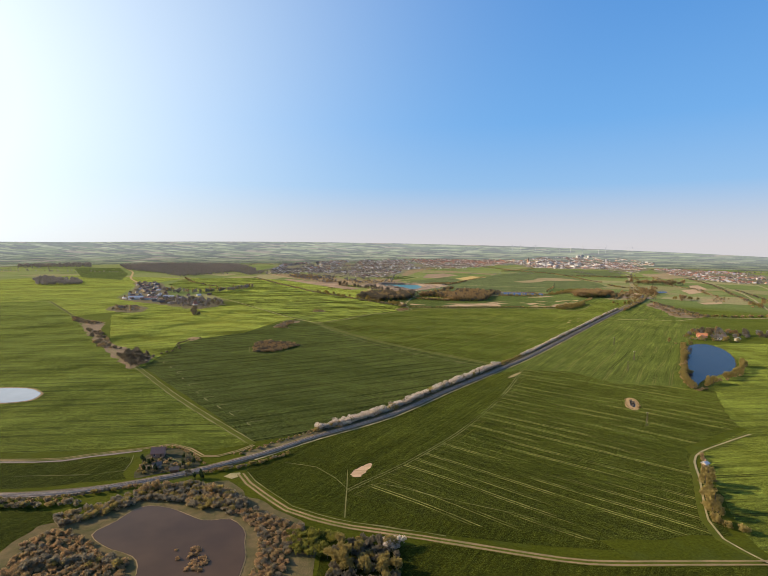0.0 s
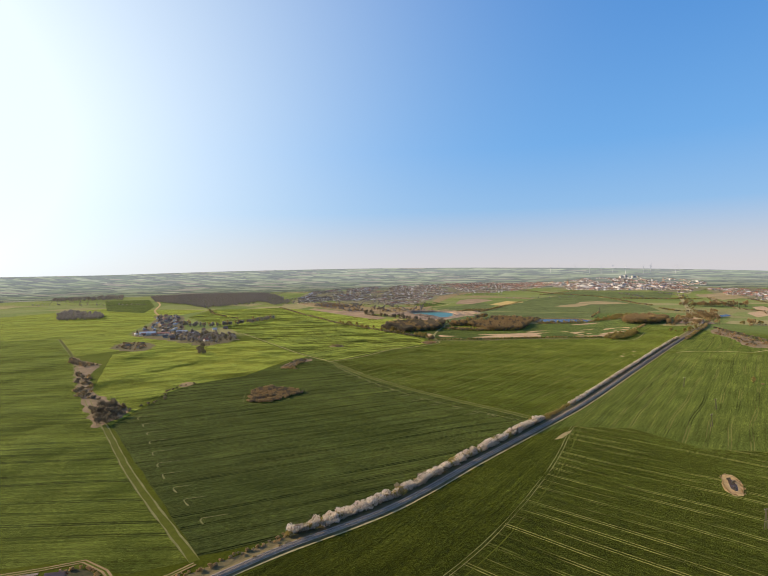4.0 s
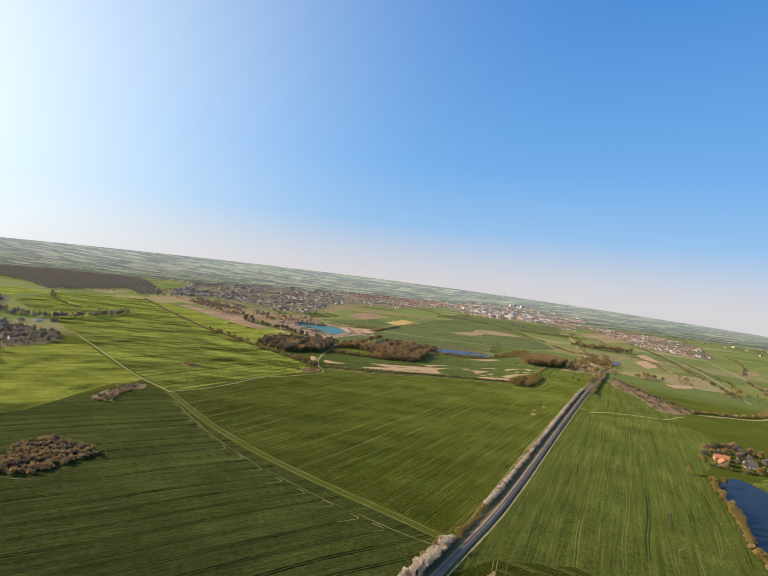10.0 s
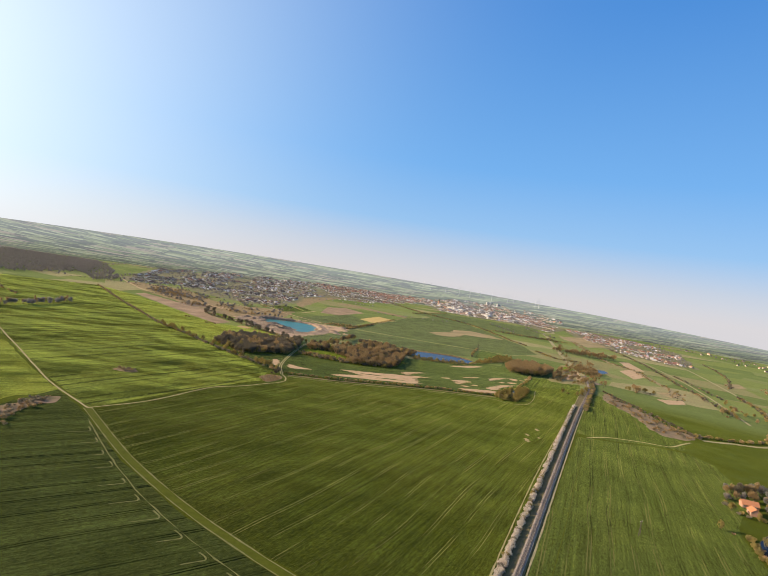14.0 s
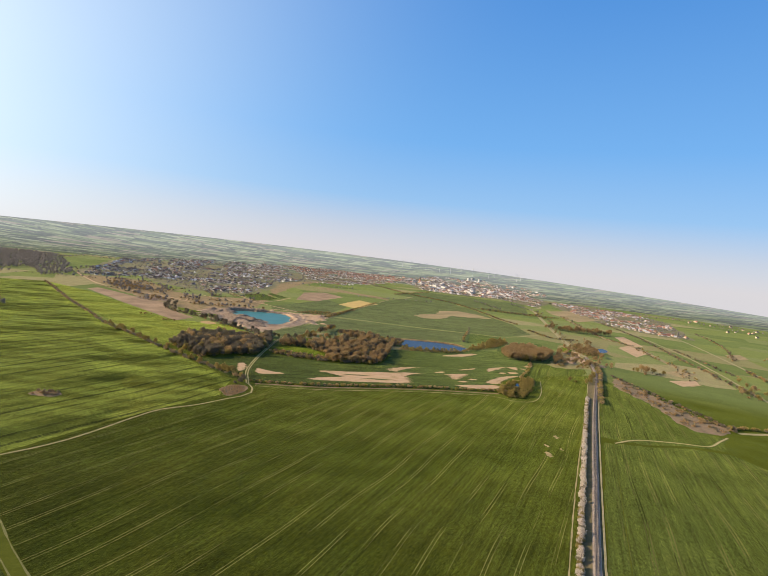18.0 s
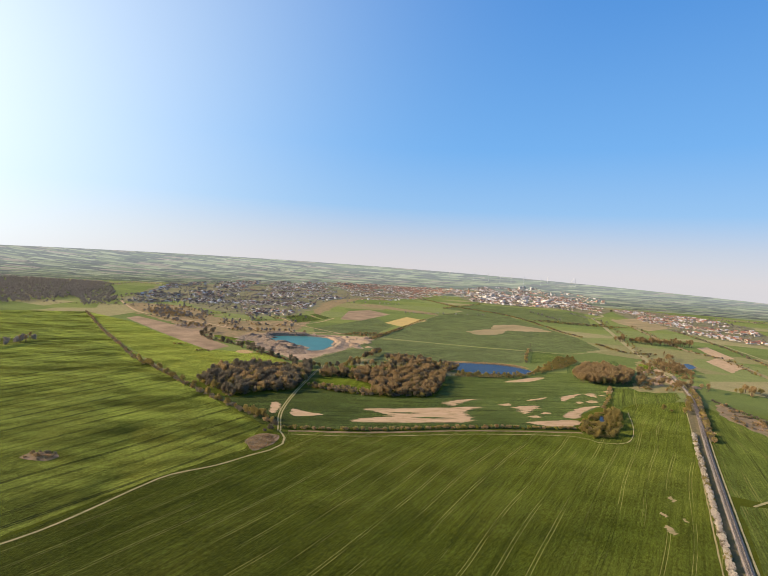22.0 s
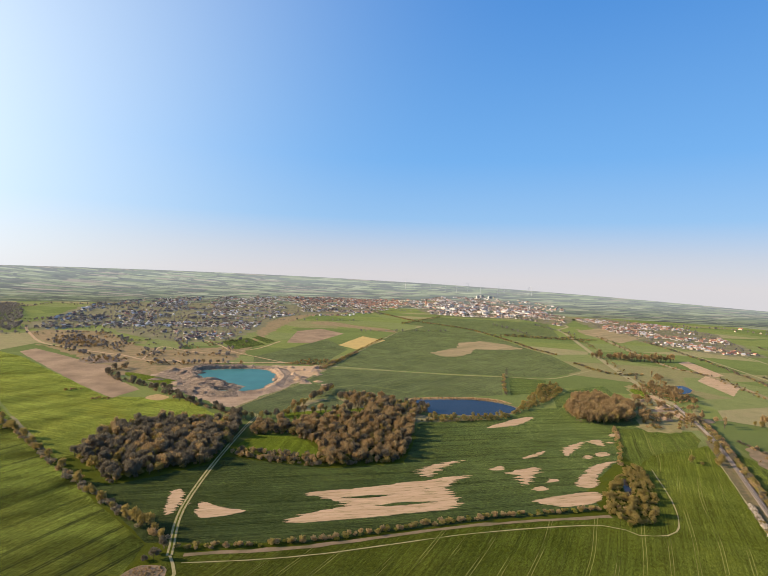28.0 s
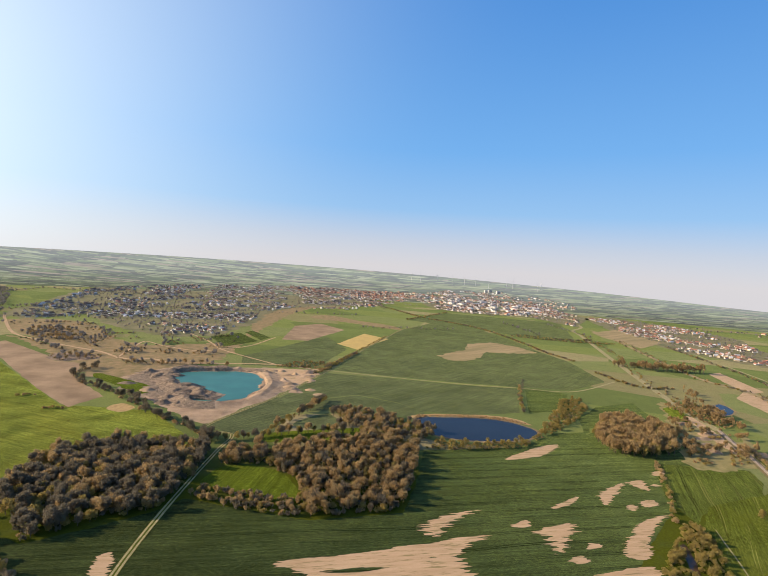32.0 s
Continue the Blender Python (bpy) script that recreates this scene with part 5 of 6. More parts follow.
# copses in the near fields
plants(["shrub", "shrub", "darkshrub", "reed"], scatter([(-152, 578), (-163, 622), (-150, 644), (-118, 630), (-105, 617), (-120, 592), (-129, 576)], 3.3, 2), "shrubs of the wheat field copse", 51, 0.85)
patch("scrub_west", [(-528, 850), (-470, 806), (-438, 790), (-432, 770), (-402, 715), (-388, 690), (-345, 628), (-300, 590), (-266, 562), (-252, 525), (-258, 500), (-300, 550), (-330, 588), (-370, 640), (-415, 698), (-470, 778)], 13, M_REDSCRUB, "dry brown scrub strip along the field track", "scrub", rag=6)
plants(["darkshrub", "greyshrub", "dark", "greyshrub"], scatter([(-300, 556), (-277, 566), (-254, 548), (-249, 520), (-255, 500), (-275, 525)], 4.4, 4), "trees along the west track", 52, 0.75)
plants(["greyshrub", "shrub", "darkshrub"], along([(-418, 715), (-398, 694), (-370, 650), (-346, 612), (-318, 588)], 3.0, 8, 3) + scatter([(-524, 842), (-468, 798), (-438, 784), (-446, 762), (-490, 795)], 6.0, 6), "bushes of the west scrub", 151, 0.95)
patch("hamlet_yard", [(-512, 932), (-535, 1001), (-485, 1003), (-444, 942), (-452, 900)], 12, M_GARDEN, "dry trodden ground round the hamlet huts", "ground", rag=8)
plants(["greyshrub", "shrub", "reed"], scatter([(-506, 936), (-528, 996), (-487, 998), (-450, 940), (-456, 906)], 9.0, 7), "bushes of the hamlet", 152, 0.9)
plants(["darkshrub"], along([(-253, 563), (-244, 589), (-256, 626), (-245, 659)], 6, 2, 5), "shrubs at the field edge", 53, 0.6)
plants(["shrub", "greyshrub", "reed"], scatter([(-165, 750), (-160, 810), (-145, 822), (-140, 790), (-150, 775), (-142, 740)], 5, 6), "shrubs of the fork hollow", 54, 0.75)
plants(["dark", "darkshrub"], scatter([(-330, 867), (-363, 950), (-351, 938), (-318, 863)], 8, 7), "trees of the meadow copse", 55, 0.8)
# the south pond and its banks
BANK_WEST = [(-148, 186), (-152, 200), (-146, 210), (-130, 205), (-124, 199), (-113, 192), (-104, 189), (-98, 179), (-94, 165), (-146, 165)]
BANK_EAST = [(-80, 224), (-70, 224), (-58, 211), (-53, 194), (-52, 166), (-40, 166), (-40, 202), (-37, 214), (-52, 222), (-66, 230)]
BANK_NORTH = [(-151, 219), (-146, 224), (-130, 238), (-125, 249), (-100, 254), (-77, 245), (-64, 231), (-76, 226), (-90, 228), (-104, 236), (-119, 236), (-130, 222), (-146, 213)]
plants(["reed"], scatter(BANK_WEST, 5.2, 8), "reeds on the pond bank", 56, 0.8, singly=True)
plants(["reed"], scatter(BANK_EAST, 4.6, 9), "reeds on the pond bank", 57, 0.8, singly=True)
plants(["reed", "reed", "greyshrub", "reed", "shrub"], scatter(BANK_WEST, 2.3, 72) + scatter(BANK_EAST, 2.2, 73), "tangled reeds on the pond bank", 58, 0.55)
plants(["greyshrub", "oliveshrub"], along([(-140, 184), (-128, 187), (-116, 186), (-106, 184)], 2.4, 2.6, 74), "low grey shrubs on the pond bank", 59, 0.9)
plants(["oliveshrub", "greyshrub", "shrub", "greyshrub"], scatter(BANK_NORTH, 2.7, 10) + along([(-215, 227), (-180, 229), (-150, 232)], 3.0, 2.0, 71), "shrubs between pond and railway", 58, 0.72)
plants(["shrub", "shrub", "greyshrub", "oliveshrub"], along([(-101, 266), (-92, 270), (-82, 274), (-72, 281), (-60, 293)], 1.7, 1.2, 81) + along([(-190, 233), (-165, 237), (-146, 243), (-128, 250)], 2.4, 1.0, 82), "brown scrub below the railway", 83, 0.55)
plants(["shrub", "reed", "shrub", "greyshrub"], along([(-90, 292), (-70, 310), (-52, 327), (-30, 347), (-22, 355)], 1.5, 1.6, 89), "orange-brown scrub beside the railway", 90, 0.42)
plants(["shrub", "reed", "greyshrub"], along([(-58, 310), (-50, 318), (-40, 327), (-28, 338)], 1.8, 0.9, 84), "low brown scrub beside the rails", 85, 0.4)
plants(["olive", "bare"], [(-121, 244), (-118, 247), (-103, 248), (-92, 246), (-88, 243), (-84, 242), (-112, 246)], "taller trees between pond and railway", 75, 0.46)
plants(["pine", "dark"], [(-107, 261), (-103, 259), (-100, 261), (-98, 258)], "dark trees where the track meets the railway", 77, 0.55)
patch("track_apron", [(-89, 262), (-86, 266), (-80, 267), (-78, 263), (-83, 259)], 15, M_DIRT, "pale bare ground at the end of the track", "ground", rag=2)
plants(["darkshrub", "shrub"], along([(-215, 225), (-180, 229), (-156, 235)], 3.4, 1.5, 12), "dark shrubs below the railway", 59, 0.8)
plants(["youngshrub"], scatter([(-43, 208), (-33, 213), (-20, 205), (-28, 189), (-38, 191)], 3.6, 13), "young shrubs by the track", 60)
plants(["olive", "darkshrub", "oliveshrub", "darkshrub"], scatter([(-25, 195), (-21, 201), (-11, 207), (3, 204), (5, 192), (2, 174), (-23, 174)], 3.0, 14), "trees of the roadside clump", 61, 0.72)
plants(["blossom"], [(-1, 203), (3, 199), (5, 201), (0, 197)], "blossoming shrubs in the clump", 62, 0.9, singly=True)
plants(["reed"], scatter([(-78, 183), (-83, 198), (-78, 199), (-69, 185), (-73, 182)], 2.2, 15), "reeds of the pond islet", 63, 0.6, singly=True)
plants(["reed"], [(-87, 196), (-84, 190)], "reeds of the pond islet", 64, 0.5, singly=True)
plants(["darkshrub", "shrub", "greyshrub", "oliveshrub", "pine"], scatter([(-135, 263), (-141, 281), (-139, 284), (-129, 283), (-117, 288), (-109, 279), (-108, 275), (-119, 269)], 3.0, 16, [[(-131, 271), (-131, 276), (-122, 276), (-122, 271)], [(-132, 291), (-130, 286), (-114, 275), (-112, 279)]]), "garden shrubs of the railway house", 65, 0.5)
plants(["shrub", "reed"], along([(-138, 299), (-128, 300), (-118, 293), (-108, 282), (-104, 278)], 1.9, 1.0, 86), "scrub along the garden edge", 88, 0.5)
plants(["oliveshrub", "oliveshrub", "olive"], along([(172, 262), (157, 233), (152, 218), (156, 213)], 2.2, 1.8, 17), "trees along the lane", 66, 0.95)
plants(["shrub"], along([(190, 294), (184, 283), (177, 272)], 3.6, 0.8, 18), "low shrubs along the lane", 67, 0.6)
plants(["reed", "oliveshrub"], along([(384, 642), (366, 612), (337, 560), (316, 528), (302, 494)], 2.6, 2.4, 19), "shrubs on the farm pond bank", 68, 1.1)
plants(["olive", "reed"], along([(288, 446), (306, 462), (326, 474), (346, 488), (366, 510), (384, 533)], 2.2, 2.2, 20) + along([(300, 498), (288, 482), (279, 462), (273, 444), (274, 434), (284, 440)], 2.4, 1.4, 92) + along([(318, 530), (345, 574)], 5.0, 2.0, 24) + [(386, 632), (380, 628), (378, 650), (372, 656)], "trees on the farm pond bank", 69, 0.85)
plants(["bare", "dark", "grey"], along([(450, 722), (466, 732), (490, 722), (520, 706), (545, 686)], 3.0, 8, 21) + along([(470, 700), (500, 690)], 4.0, 4, 26), "farm trees behind the houses", 70, 0.8)
plants(["olive", "oliveshrub", "greyshrub"], along([(416, 690), (424, 676), (436, 668), (452, 666), (470, 662)], 4.0, 3.0, 27) + [(426, 706), (420, 700), (456, 694)], "garden shrubs round the farm", 78, 0.85)
plants(["bare", "grey", "darkshrub", "dark"], along([(430, 712), (442, 716), (456, 712), (470, 704)], 3.2, 3.0, 93) + [(438, 690), (450, 690), (448, 676), (430, 674), (468, 692), (482, 690)], "bare trees among the farm buildings", 94, 0.7)
plants(["darkshrub"], [(196, 391), (198, 397), (199, 402), (194, 388), (200, 399)], "shrubs in the tiny pond", 71, 0.42, singly=True)
plants(["reed"], along([(191, 382), (190, 389), (195, 402), (202, 411), (205, 408), (202, 396), (196, 383), (191, 382)], 2.6, 0.8, 79), "dry reeds round the tiny pond", 80, 0.4)

VILLAGE = [(-584, 1120), (-626, 1258), (-700, 1440), (-765, 1570), (-700, 1560), (-610, 1390), (-500, 1185), (-400, 1080), (-372, 1010), (-452, 1040)]
# hedgerows and woods further off, which nobody counts
far_plants("hedgerows", ["shrub", "darkshrub", "oliveshrub"], along([(778, 2112), (846, 2063), (925, 2029), (1040, 2010)], 3.5, 7, 1) + along([(721, 1630), (724, 1523), (782, 1512)], 4, 4, 2) + along([(574, 2924), (641, 2522), (695, 2399), (750, 2234), (750, 1971), (738, 1859), (744, 1738)], 4.5, 4, 3)
           + along([(504, 1509), (470, 1440), (443, 1379)], 8, 2, 4) + along([(192, 1575), (240, 1670), (287, 1765)], 4, 4, 5) + along([(577, 905), (705, 920), (895, 1100), (1000, 1260)], 5, 4, 6) + along([(-698, 1793), (-600, 1600), (-480, 1450)], 12, 4, 7)
           + along([(813, 2127), (947, 2060), (1010, 2080)], 5, 4, 8) + along([(563, 2419), (820, 2760)], 7, 5, 9), 81, "brown hedgerows between distant fields", 1.1, "hedge")
far_plants("poplar_row", ["poplar", "bare"], along([(855, 1670), (910, 1662), (975, 1650)], 2.6, 12, 10) + along([(815, 1700), (880, 1690)], 4.0, 8, 11), 82, "row of tall leafless trees", 1.2, "trees")
far_plants("wood_distant", ["grey"], scatter([(-1149, 2273), (-1400, 2700), (-1250, 2960), (-820, 2920), (-633, 2213), (-694, 1940), (-745, 1850), (-885, 2027)], 17, 9) + scatter([(-1900, 2650), (-1700, 2950), (-1417, 2470), (-1732, 2406)], 24, 19) + scatter([(-972, 1426), (-1131, 1632), (-1157, 1746), (-963, 1619), (-881, 1478)], 14, 29) + scatter([(-819, 2519), (-860, 2781), (-712, 2667), (-487, 2095), (-521, 1953)], 20, 10), 83, "leafless wood on the skyline in painted haze grey", 1.0, "woodland", 0.16)
far_plants("village_row", ["grey", "grey", "poplar"], along([(-560, 1290), (-500, 1262), (-456, 1262), (-410, 1320), (-372, 1425)], 4.6, 9, 11), 182, "row of leafless trees in haze grey behind the village", 1.0, "trees")
patch("field_bluegreen", [(-1065, 1792), (-1462, 2406), (-1292, 2491), (-1000, 1992), (-873, 1689)], 6, M_NORTH, "dark blue-green field behind the village", soft=False)
far_plants("scrub_wood", ["grey", "shrub", "bare"], [q for q in scatter([(-362, 1914), (-322, 1977), (-269, 1957), (-226, 1869), (-234, 1798), (-322, 1852)], 9, 61) if noise.noise((q[0] / 30, q[1] / 30, 1.0)) > -0.2] + scatter([(-221, 1683), (-175, 1700), (-143, 1659), (-191, 1633)], 10, 62) + along([(-91, 1627), (-44, 1624), (5, 1636), (60, 1625)], 6, 5, 63), 89, "grey scrub wood beside the sandy road", 0.7)
far_plants("quarry_bushes", ["shrub", "oliveshrub"], scatter([(134, 1629), (179, 1676), (247, 1669), (208, 1602)], 8, 64) + along([(-156, 1436), (-143, 1442)], 3, 3, 65) + along([(-107, 1386), (-91, 1386)], 3, 3, 66) + along([(212, 1606), (283, 1766), (400, 2010)], 9, 3, 67), 90, "low brown bushes round the quarry", 0.8, "scrub")
far_plants("gravel_bushes", ["shrub", "bare", "reed", "oliveshrub"], [q for q in scatter([(678, 1419), (698, 1413), (655, 1326), (633, 1256), (692, 1289), (599, 1195), (528, 1196), (588, 1281)], 8, 68) if noise.noise((q[0] / 25, q[1] / 25, 4.0)) > 0.0] + scatter([(668, 1330), (700, 1300), (735, 1350), (745, 1420), (700, 1420)], 6.5, 69), 91, "brown trees and bushes of the gravel workings", 0.85, "scrub")
far_plants("cutting_shrubs", ["oliveshrub", "shrub", "darkshrub"], along([(470, 988), (540, 1086), (590, 1155), (642, 1240)], 2.6, 2.0, 70), 92, "dense shrubs along the railway cutting", 1.0, "hedge")
far_plants("strip_bushes", ["shrub", "greyshrub", "shrub", "reed"], [q for q in scatter([(603, 1131), (590, 1040), (580, 968), (576, 911), (551, 886), (523, 905), (545, 985), (560, 1077)], 4.6, 72) if noise.noise((q[0] / 12, q[1] / 12, 5.0)) > 0.12], 93, "reddish brown bushes on the dry strip", 0.75, "scrub")
far_plants("lane_hedge", ["greyshrub", "shrub", "darkshrub"], along([(1192, 1988), (1076, 1665), (917, 1325), (838, 1158), (790, 1050)], 5, 6, 76) + along([(1030, 1480), (980, 1365), (911, 1205)], 7, 4, 77) + along([(1500, 1900), (1300, 1600), (1100, 1380)], 9, 6, 78), 95, "grey hedges along the eastern lanes", 0.9, "hedge")
far_plants("road_bushes", ["shrub", "greyshrub", "oliveshrub"], along([(815, 1220), (916, 1475), (930, 1630), (1112, 2098)], 6, 12, 73) + along([(760, 1150), (815, 1220)], 5, 12, 74) + along([(700, 1380), (820, 1659), (923, 1847), (1074, 2210)], 9, 9, 75), 94, "brown bushes along the farm road", 0.8, "hedge")
SCRUB = [q for q in scatter([(-356, 1865), (-109, 1651), (-19, 1639), (-12, 1602), (-100, 1620), (-235, 1733)], 9, 11) + scatter([(-457, 2060), (-300, 2080), (-149, 1930), (64, 1945), (28, 1680), (-111, 1690), (-260, 1800)], 10, 12) if noise.noise((q[0] / 45, q[1] / 45, 2.0)) > 0.12]
far_plants("quarry_scrub", ["shrub", "darkshrub", "shrub", "grey"], SCRUB, 84, "brown bushes on dry scrub land", 0.75, "scrub")
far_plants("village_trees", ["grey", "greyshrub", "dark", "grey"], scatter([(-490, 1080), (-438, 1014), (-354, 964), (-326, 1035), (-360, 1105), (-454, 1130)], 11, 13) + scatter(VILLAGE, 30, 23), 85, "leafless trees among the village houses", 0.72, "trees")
far_plants("east_scrub", ["shrub", "olive", "bare"], scatter([(678, 1209), (726, 1209), (740, 1180), (690, 1170)], 12, 14) + scatter([(740, 1060), (900, 1200), (880, 1120), (800, 1010)], 26, 15) + scatter([(900, 1050), (1300, 1500), (1200, 1300)], 40, 16), 86, "scattered brown bushes beyond the railway", 1.0, "scrub")

# ---- buildings ----
def box(verts, faces, x0, x1, y0, y1, z0, z1):
    k = len(verts)
    verts += [(x, y, z) for z in (z0, z1) for x, y in ((x0, y0), (x1, y0), (x1, y1), (x0, y1))]
    faces += [tuple(k + i for i in f) for f in ((3, 2, 1, 0), (4, 5, 6, 7), (0, 1, 5, 4), (1, 2, 6, 5), (2, 3, 7, 6), (3, 0, 4, 7))]


def gabled(w, d, h, pitch):
    """Walls with gables along x, and the roof as two thick slopes with eaves."""
    top = h + pitch
    wv = [(-w / 2, -d / 2, -0.3), (w / 2, -d / 2, -0.3), (w / 2, d / 2, -0.3), (-w / 2, d / 2, -0.3), (-w / 2, -d / 2, h), (w / 2, -d / 2, h), (w / 2, d / 2, h), (-w / 2, d / 2, h), (-w / 2, 0, top), (w / 2, 0, top)]
    wf = [(0, 1, 5, 4), (2, 3, 7, 6), (1, 2, 6, 9, 5), (3, 0, 4, 8, 7)]
    e, t = 0.5, 0.25
    g = pitch / (d / 2) * e
    rv, rf = [], []
    for s in (-1, 1):
        k = len(rv)
        for z in (0.02, t):
            rv += [(-w / 2 - e, s * (d / 2 + e), h - g + z), (w / 2 + e, s * (d / 2 + e), h - g + z), (w / 2 + e, 0, top + z), (-w / 2 - e, 0, top + z)]
        f = [(0, 1, 2, 3), (7, 6, 5, 4), (0, 4, 5, 1), (1, 5, 6, 2), (3, 7, 4, 0)]
        rf += [tuple(k + i for i in (q if s > 0 else q[::-1])) for q in f]
    return (wv, wf), (rv, rf)


def house(w, d, h, pitch, wall, roof, label, openings=False, name="house"):
    top = new(name)
    (wv, wf), (rv, rf) = gabled(w, d, h, pitch)
    body = mesh_object("wall", wv, wf, wall, top)
    roof_ob = mesh_object("roof", rv, rf, roof, top)
    cv, cf = [], []
    box(cv, cf, w * 0.2, w * 0.2 + 0.7, 0.3, 0.9, h + pitch * 0.5, h + pitch + 0.9)
    ch = mesh_object("chimney", cv, cf, M_BRICK, roof_ob)
    if openings:
        floors = 1 if h < 4 else 2
        for side in (-1, 1):
            for fl in range(floors):
                n = max(2, int(w / 3))
                for i in range(n):
                    x, z = -w / 2 + (i + 0.5) * w / n, 1.1 + fl * 2.8
                    if fl == 0 and i == n // 2 and side < 0:
                        v, f = [], []
                        box(v, f, x - 0.5, x + 0.5, side * d / 2 - 0.06, side * d / 2 + 0.06, 0, 2.1)
                        mesh_object("door", v, f, M_DOOR, top)
                        continue
                    v, f = [], []
                    box(v, f, x - 0.6, x + 0.6, side * d / 2 - 0.07, side * d / 2 + 0.07, z, z + 1.3)
                    win = mesh_object("window", v, f, M_WHITE, top)
                    v, f = [], []
                    box(v, f, x - 0.48, x + 0.48, side * d / 2 - 0.09, side * d / 2 + 0.09, z + 0.12, z + 1.18)
                    mesh_object("pane", v, f, M_GLASS, win)
    return tagged(top, label, "house")


def settle(ob, x, y, turn):
    ob.matrix_basis = pose(x, y, rise(x, y), 0, 0, turn)
    return ob


settle(house(7, 5.4, 2.8, 2.4, M_BRICK, M_REDROOF, "brick railway house with a dark red roof", True), -135, 289, 12)
settle(house(4, 3, 2.0, 1.0, M_CREAM, M_DARKROOF, "small pale shed in the railway garden", False, "shed"), -129, 273, 40)
settle(house(4, 3, 2.0, 0.9, M_DOOR, M_DARKROOF, "dark wooden shed in the garden", False, "shed"), -117, 268, 15)
settle(house(12.5, 7, 3.0, 2.8, M_BRICK, M_ORANGEROOF, "long brick barn with a bright orange roof", True, "barn"), 443, 700, -24)
settle(house(9, 7, 3.2, 2.8, M_BRICK, M_ORANGEROOF, "brick farmhouse with an orange tiled roof", True), 433, 686, 62)
settle(house(10, 7, 3.6, 3.0, M_WHITE, M_DARKROOF, "white farmhouse with a dark roof", True), 460, 684, -20)
settle(house(7, 5, 2.6, 1.6, M_CREAM, M_GREYROOF, "pale outbuilding with a grey roof", False, "shed"), 476, 676, 30)
settle(house(2.6, 2.4, 2.2, 0.7, M_CREAM, M_GREYROOF, "small white hut beside the lane", False, "hut"), 183, 280, 25)

settle(house(30, 12, 4.5, 3.0, M_WHITE, M_GREYROOF, "long white farm shed with a grey sheet roof", False, "barn"), -548, 1116, 20)
settle(house(24, 10, 4.0, 2.6, M_WHITE, M_REDROOF, "white farm building with a brown roof", True, "barn"), -512, 1112, 8)
settle(house(22, 9, 4.0, 2.4, M_CREAM, M_GREYROOF, "cream farm building with a grey roof", True, "barn"), -486, 1140, 15)
for x, y, turn in ((-500, 962, 20), (-486, 985, 60), (-470, 944, 100), (-512, 980, 5)):
    settle(house(6, 4.5, 2.2, 1.4, M_CREAM, M_DARKROOF, "small pale hut in the hamlet", False, "hut"), x, y, turn)

# village, suburb and town: several house types, copied
TYPES = []
for w, d, h, p, wall, roof, label in (
        (8, 6, 2.8, 2.6, M_WHITE, M_REDROOF, "white house with a red tiled roof"), (7.5, 6, 2.8, 2.6, M_WHITE, M_DARKROOF, "white house with a dark roof"),
        (8, 6.5, 3.0, 2.6, M_CREAM, M_DARKROOF, "cream house with a dark tiled roof"), (8, 6, 3.0, 2.6, M_CREAM, M_REDROOF, "cream house with a red roof"),
        (9, 7, 2.8, 1.6, M_WHITE, M_GREYROOF, "white building with a grey sheet roof"), (9, 7, 3.0, 3.0, M_BRICK, M_DARKROOF, "brick house with a dark roof")):
    TYPES.append(settle(house(w, d, h, p, wall, roof, label), -520 + 20 * len(TYPES), 1150 + 13 * len(TYPES), rnd.uniform(0, 180)))
for t in TYPES:
    t["group"] = "village houses"


def homes(places, kinds, turn, spread, group, seed, scale=1.0):
    r = random.Random(seed)
    for x, y in places:
        ob = copy_thing(TYPES[r.choice(kinds)], pose(x, y, rise(x, y), 0, 0, turn + r.choice((0, 90)) + r.uniform(-spread, spread)))
        ob["group"] = group


SUBURB_NEAR = [(-470, 2130), (-510, 2299), (-420, 2480), (-150, 2520), (105, 2500), (60, 2200), (0, 1960), (-94, 1926), (-197, 2007), (-330, 2230), (-400, 2120)]
SUBURB_FAR = [(-510, 2299), (-611, 3120), (-410, 3644), (169, 4020), (696, 3921), (600, 3200), (551, 2928), (249, 2772), (109, 2509), (-150, 2520), (-420, 2480)]
TOWN = [(989, 3844), (883, 3562), (833, 2911), (924, 2785), (1168, 2741), (1190, 2440), (1448, 2770), (1655, 3532), (1531, 4014), (1371, 4185)]
EASTVILLAGE = [(1469, 2762), (1341, 2447), (1180, 1960), (1230, 1760), (1325, 1734), (1679, 2262), (1724, 2533), (1662, 2849)]


def loosely(poly, gap, seed, thin=-0.12):
    """Houses in quarters, with open ground between them."""
    return [q for q in scatter(poly, gap, seed) if noise.noise((q[0] / 130, q[1] / 130, seed)) > thin]


for name, poly in (("suburb_ground", SUBURB_NEAR), ("suburb_ground_far", SUBURB_FAR), ("town_ground", TOWN), ("village_ground", EASTVILLAGE)):
    patch(name, grown(poly, 25), 26 if name != "suburb_ground" else 28, M_TOWN, "brown gardens and yards between the houses", "ground", soft=False, rag=24)
homes(scatter(VILLAGE, 27, 3), [0, 1, 2, 3, 4, 5], 30, 20, "village houses", 91)
homes([q for i, q in enumerate(loosely(SUBURB_NEAR, 20, 4)) if i < 290], [1, 1, 1, 2, 4, 0], 20, 12, "suburb houses", 92)


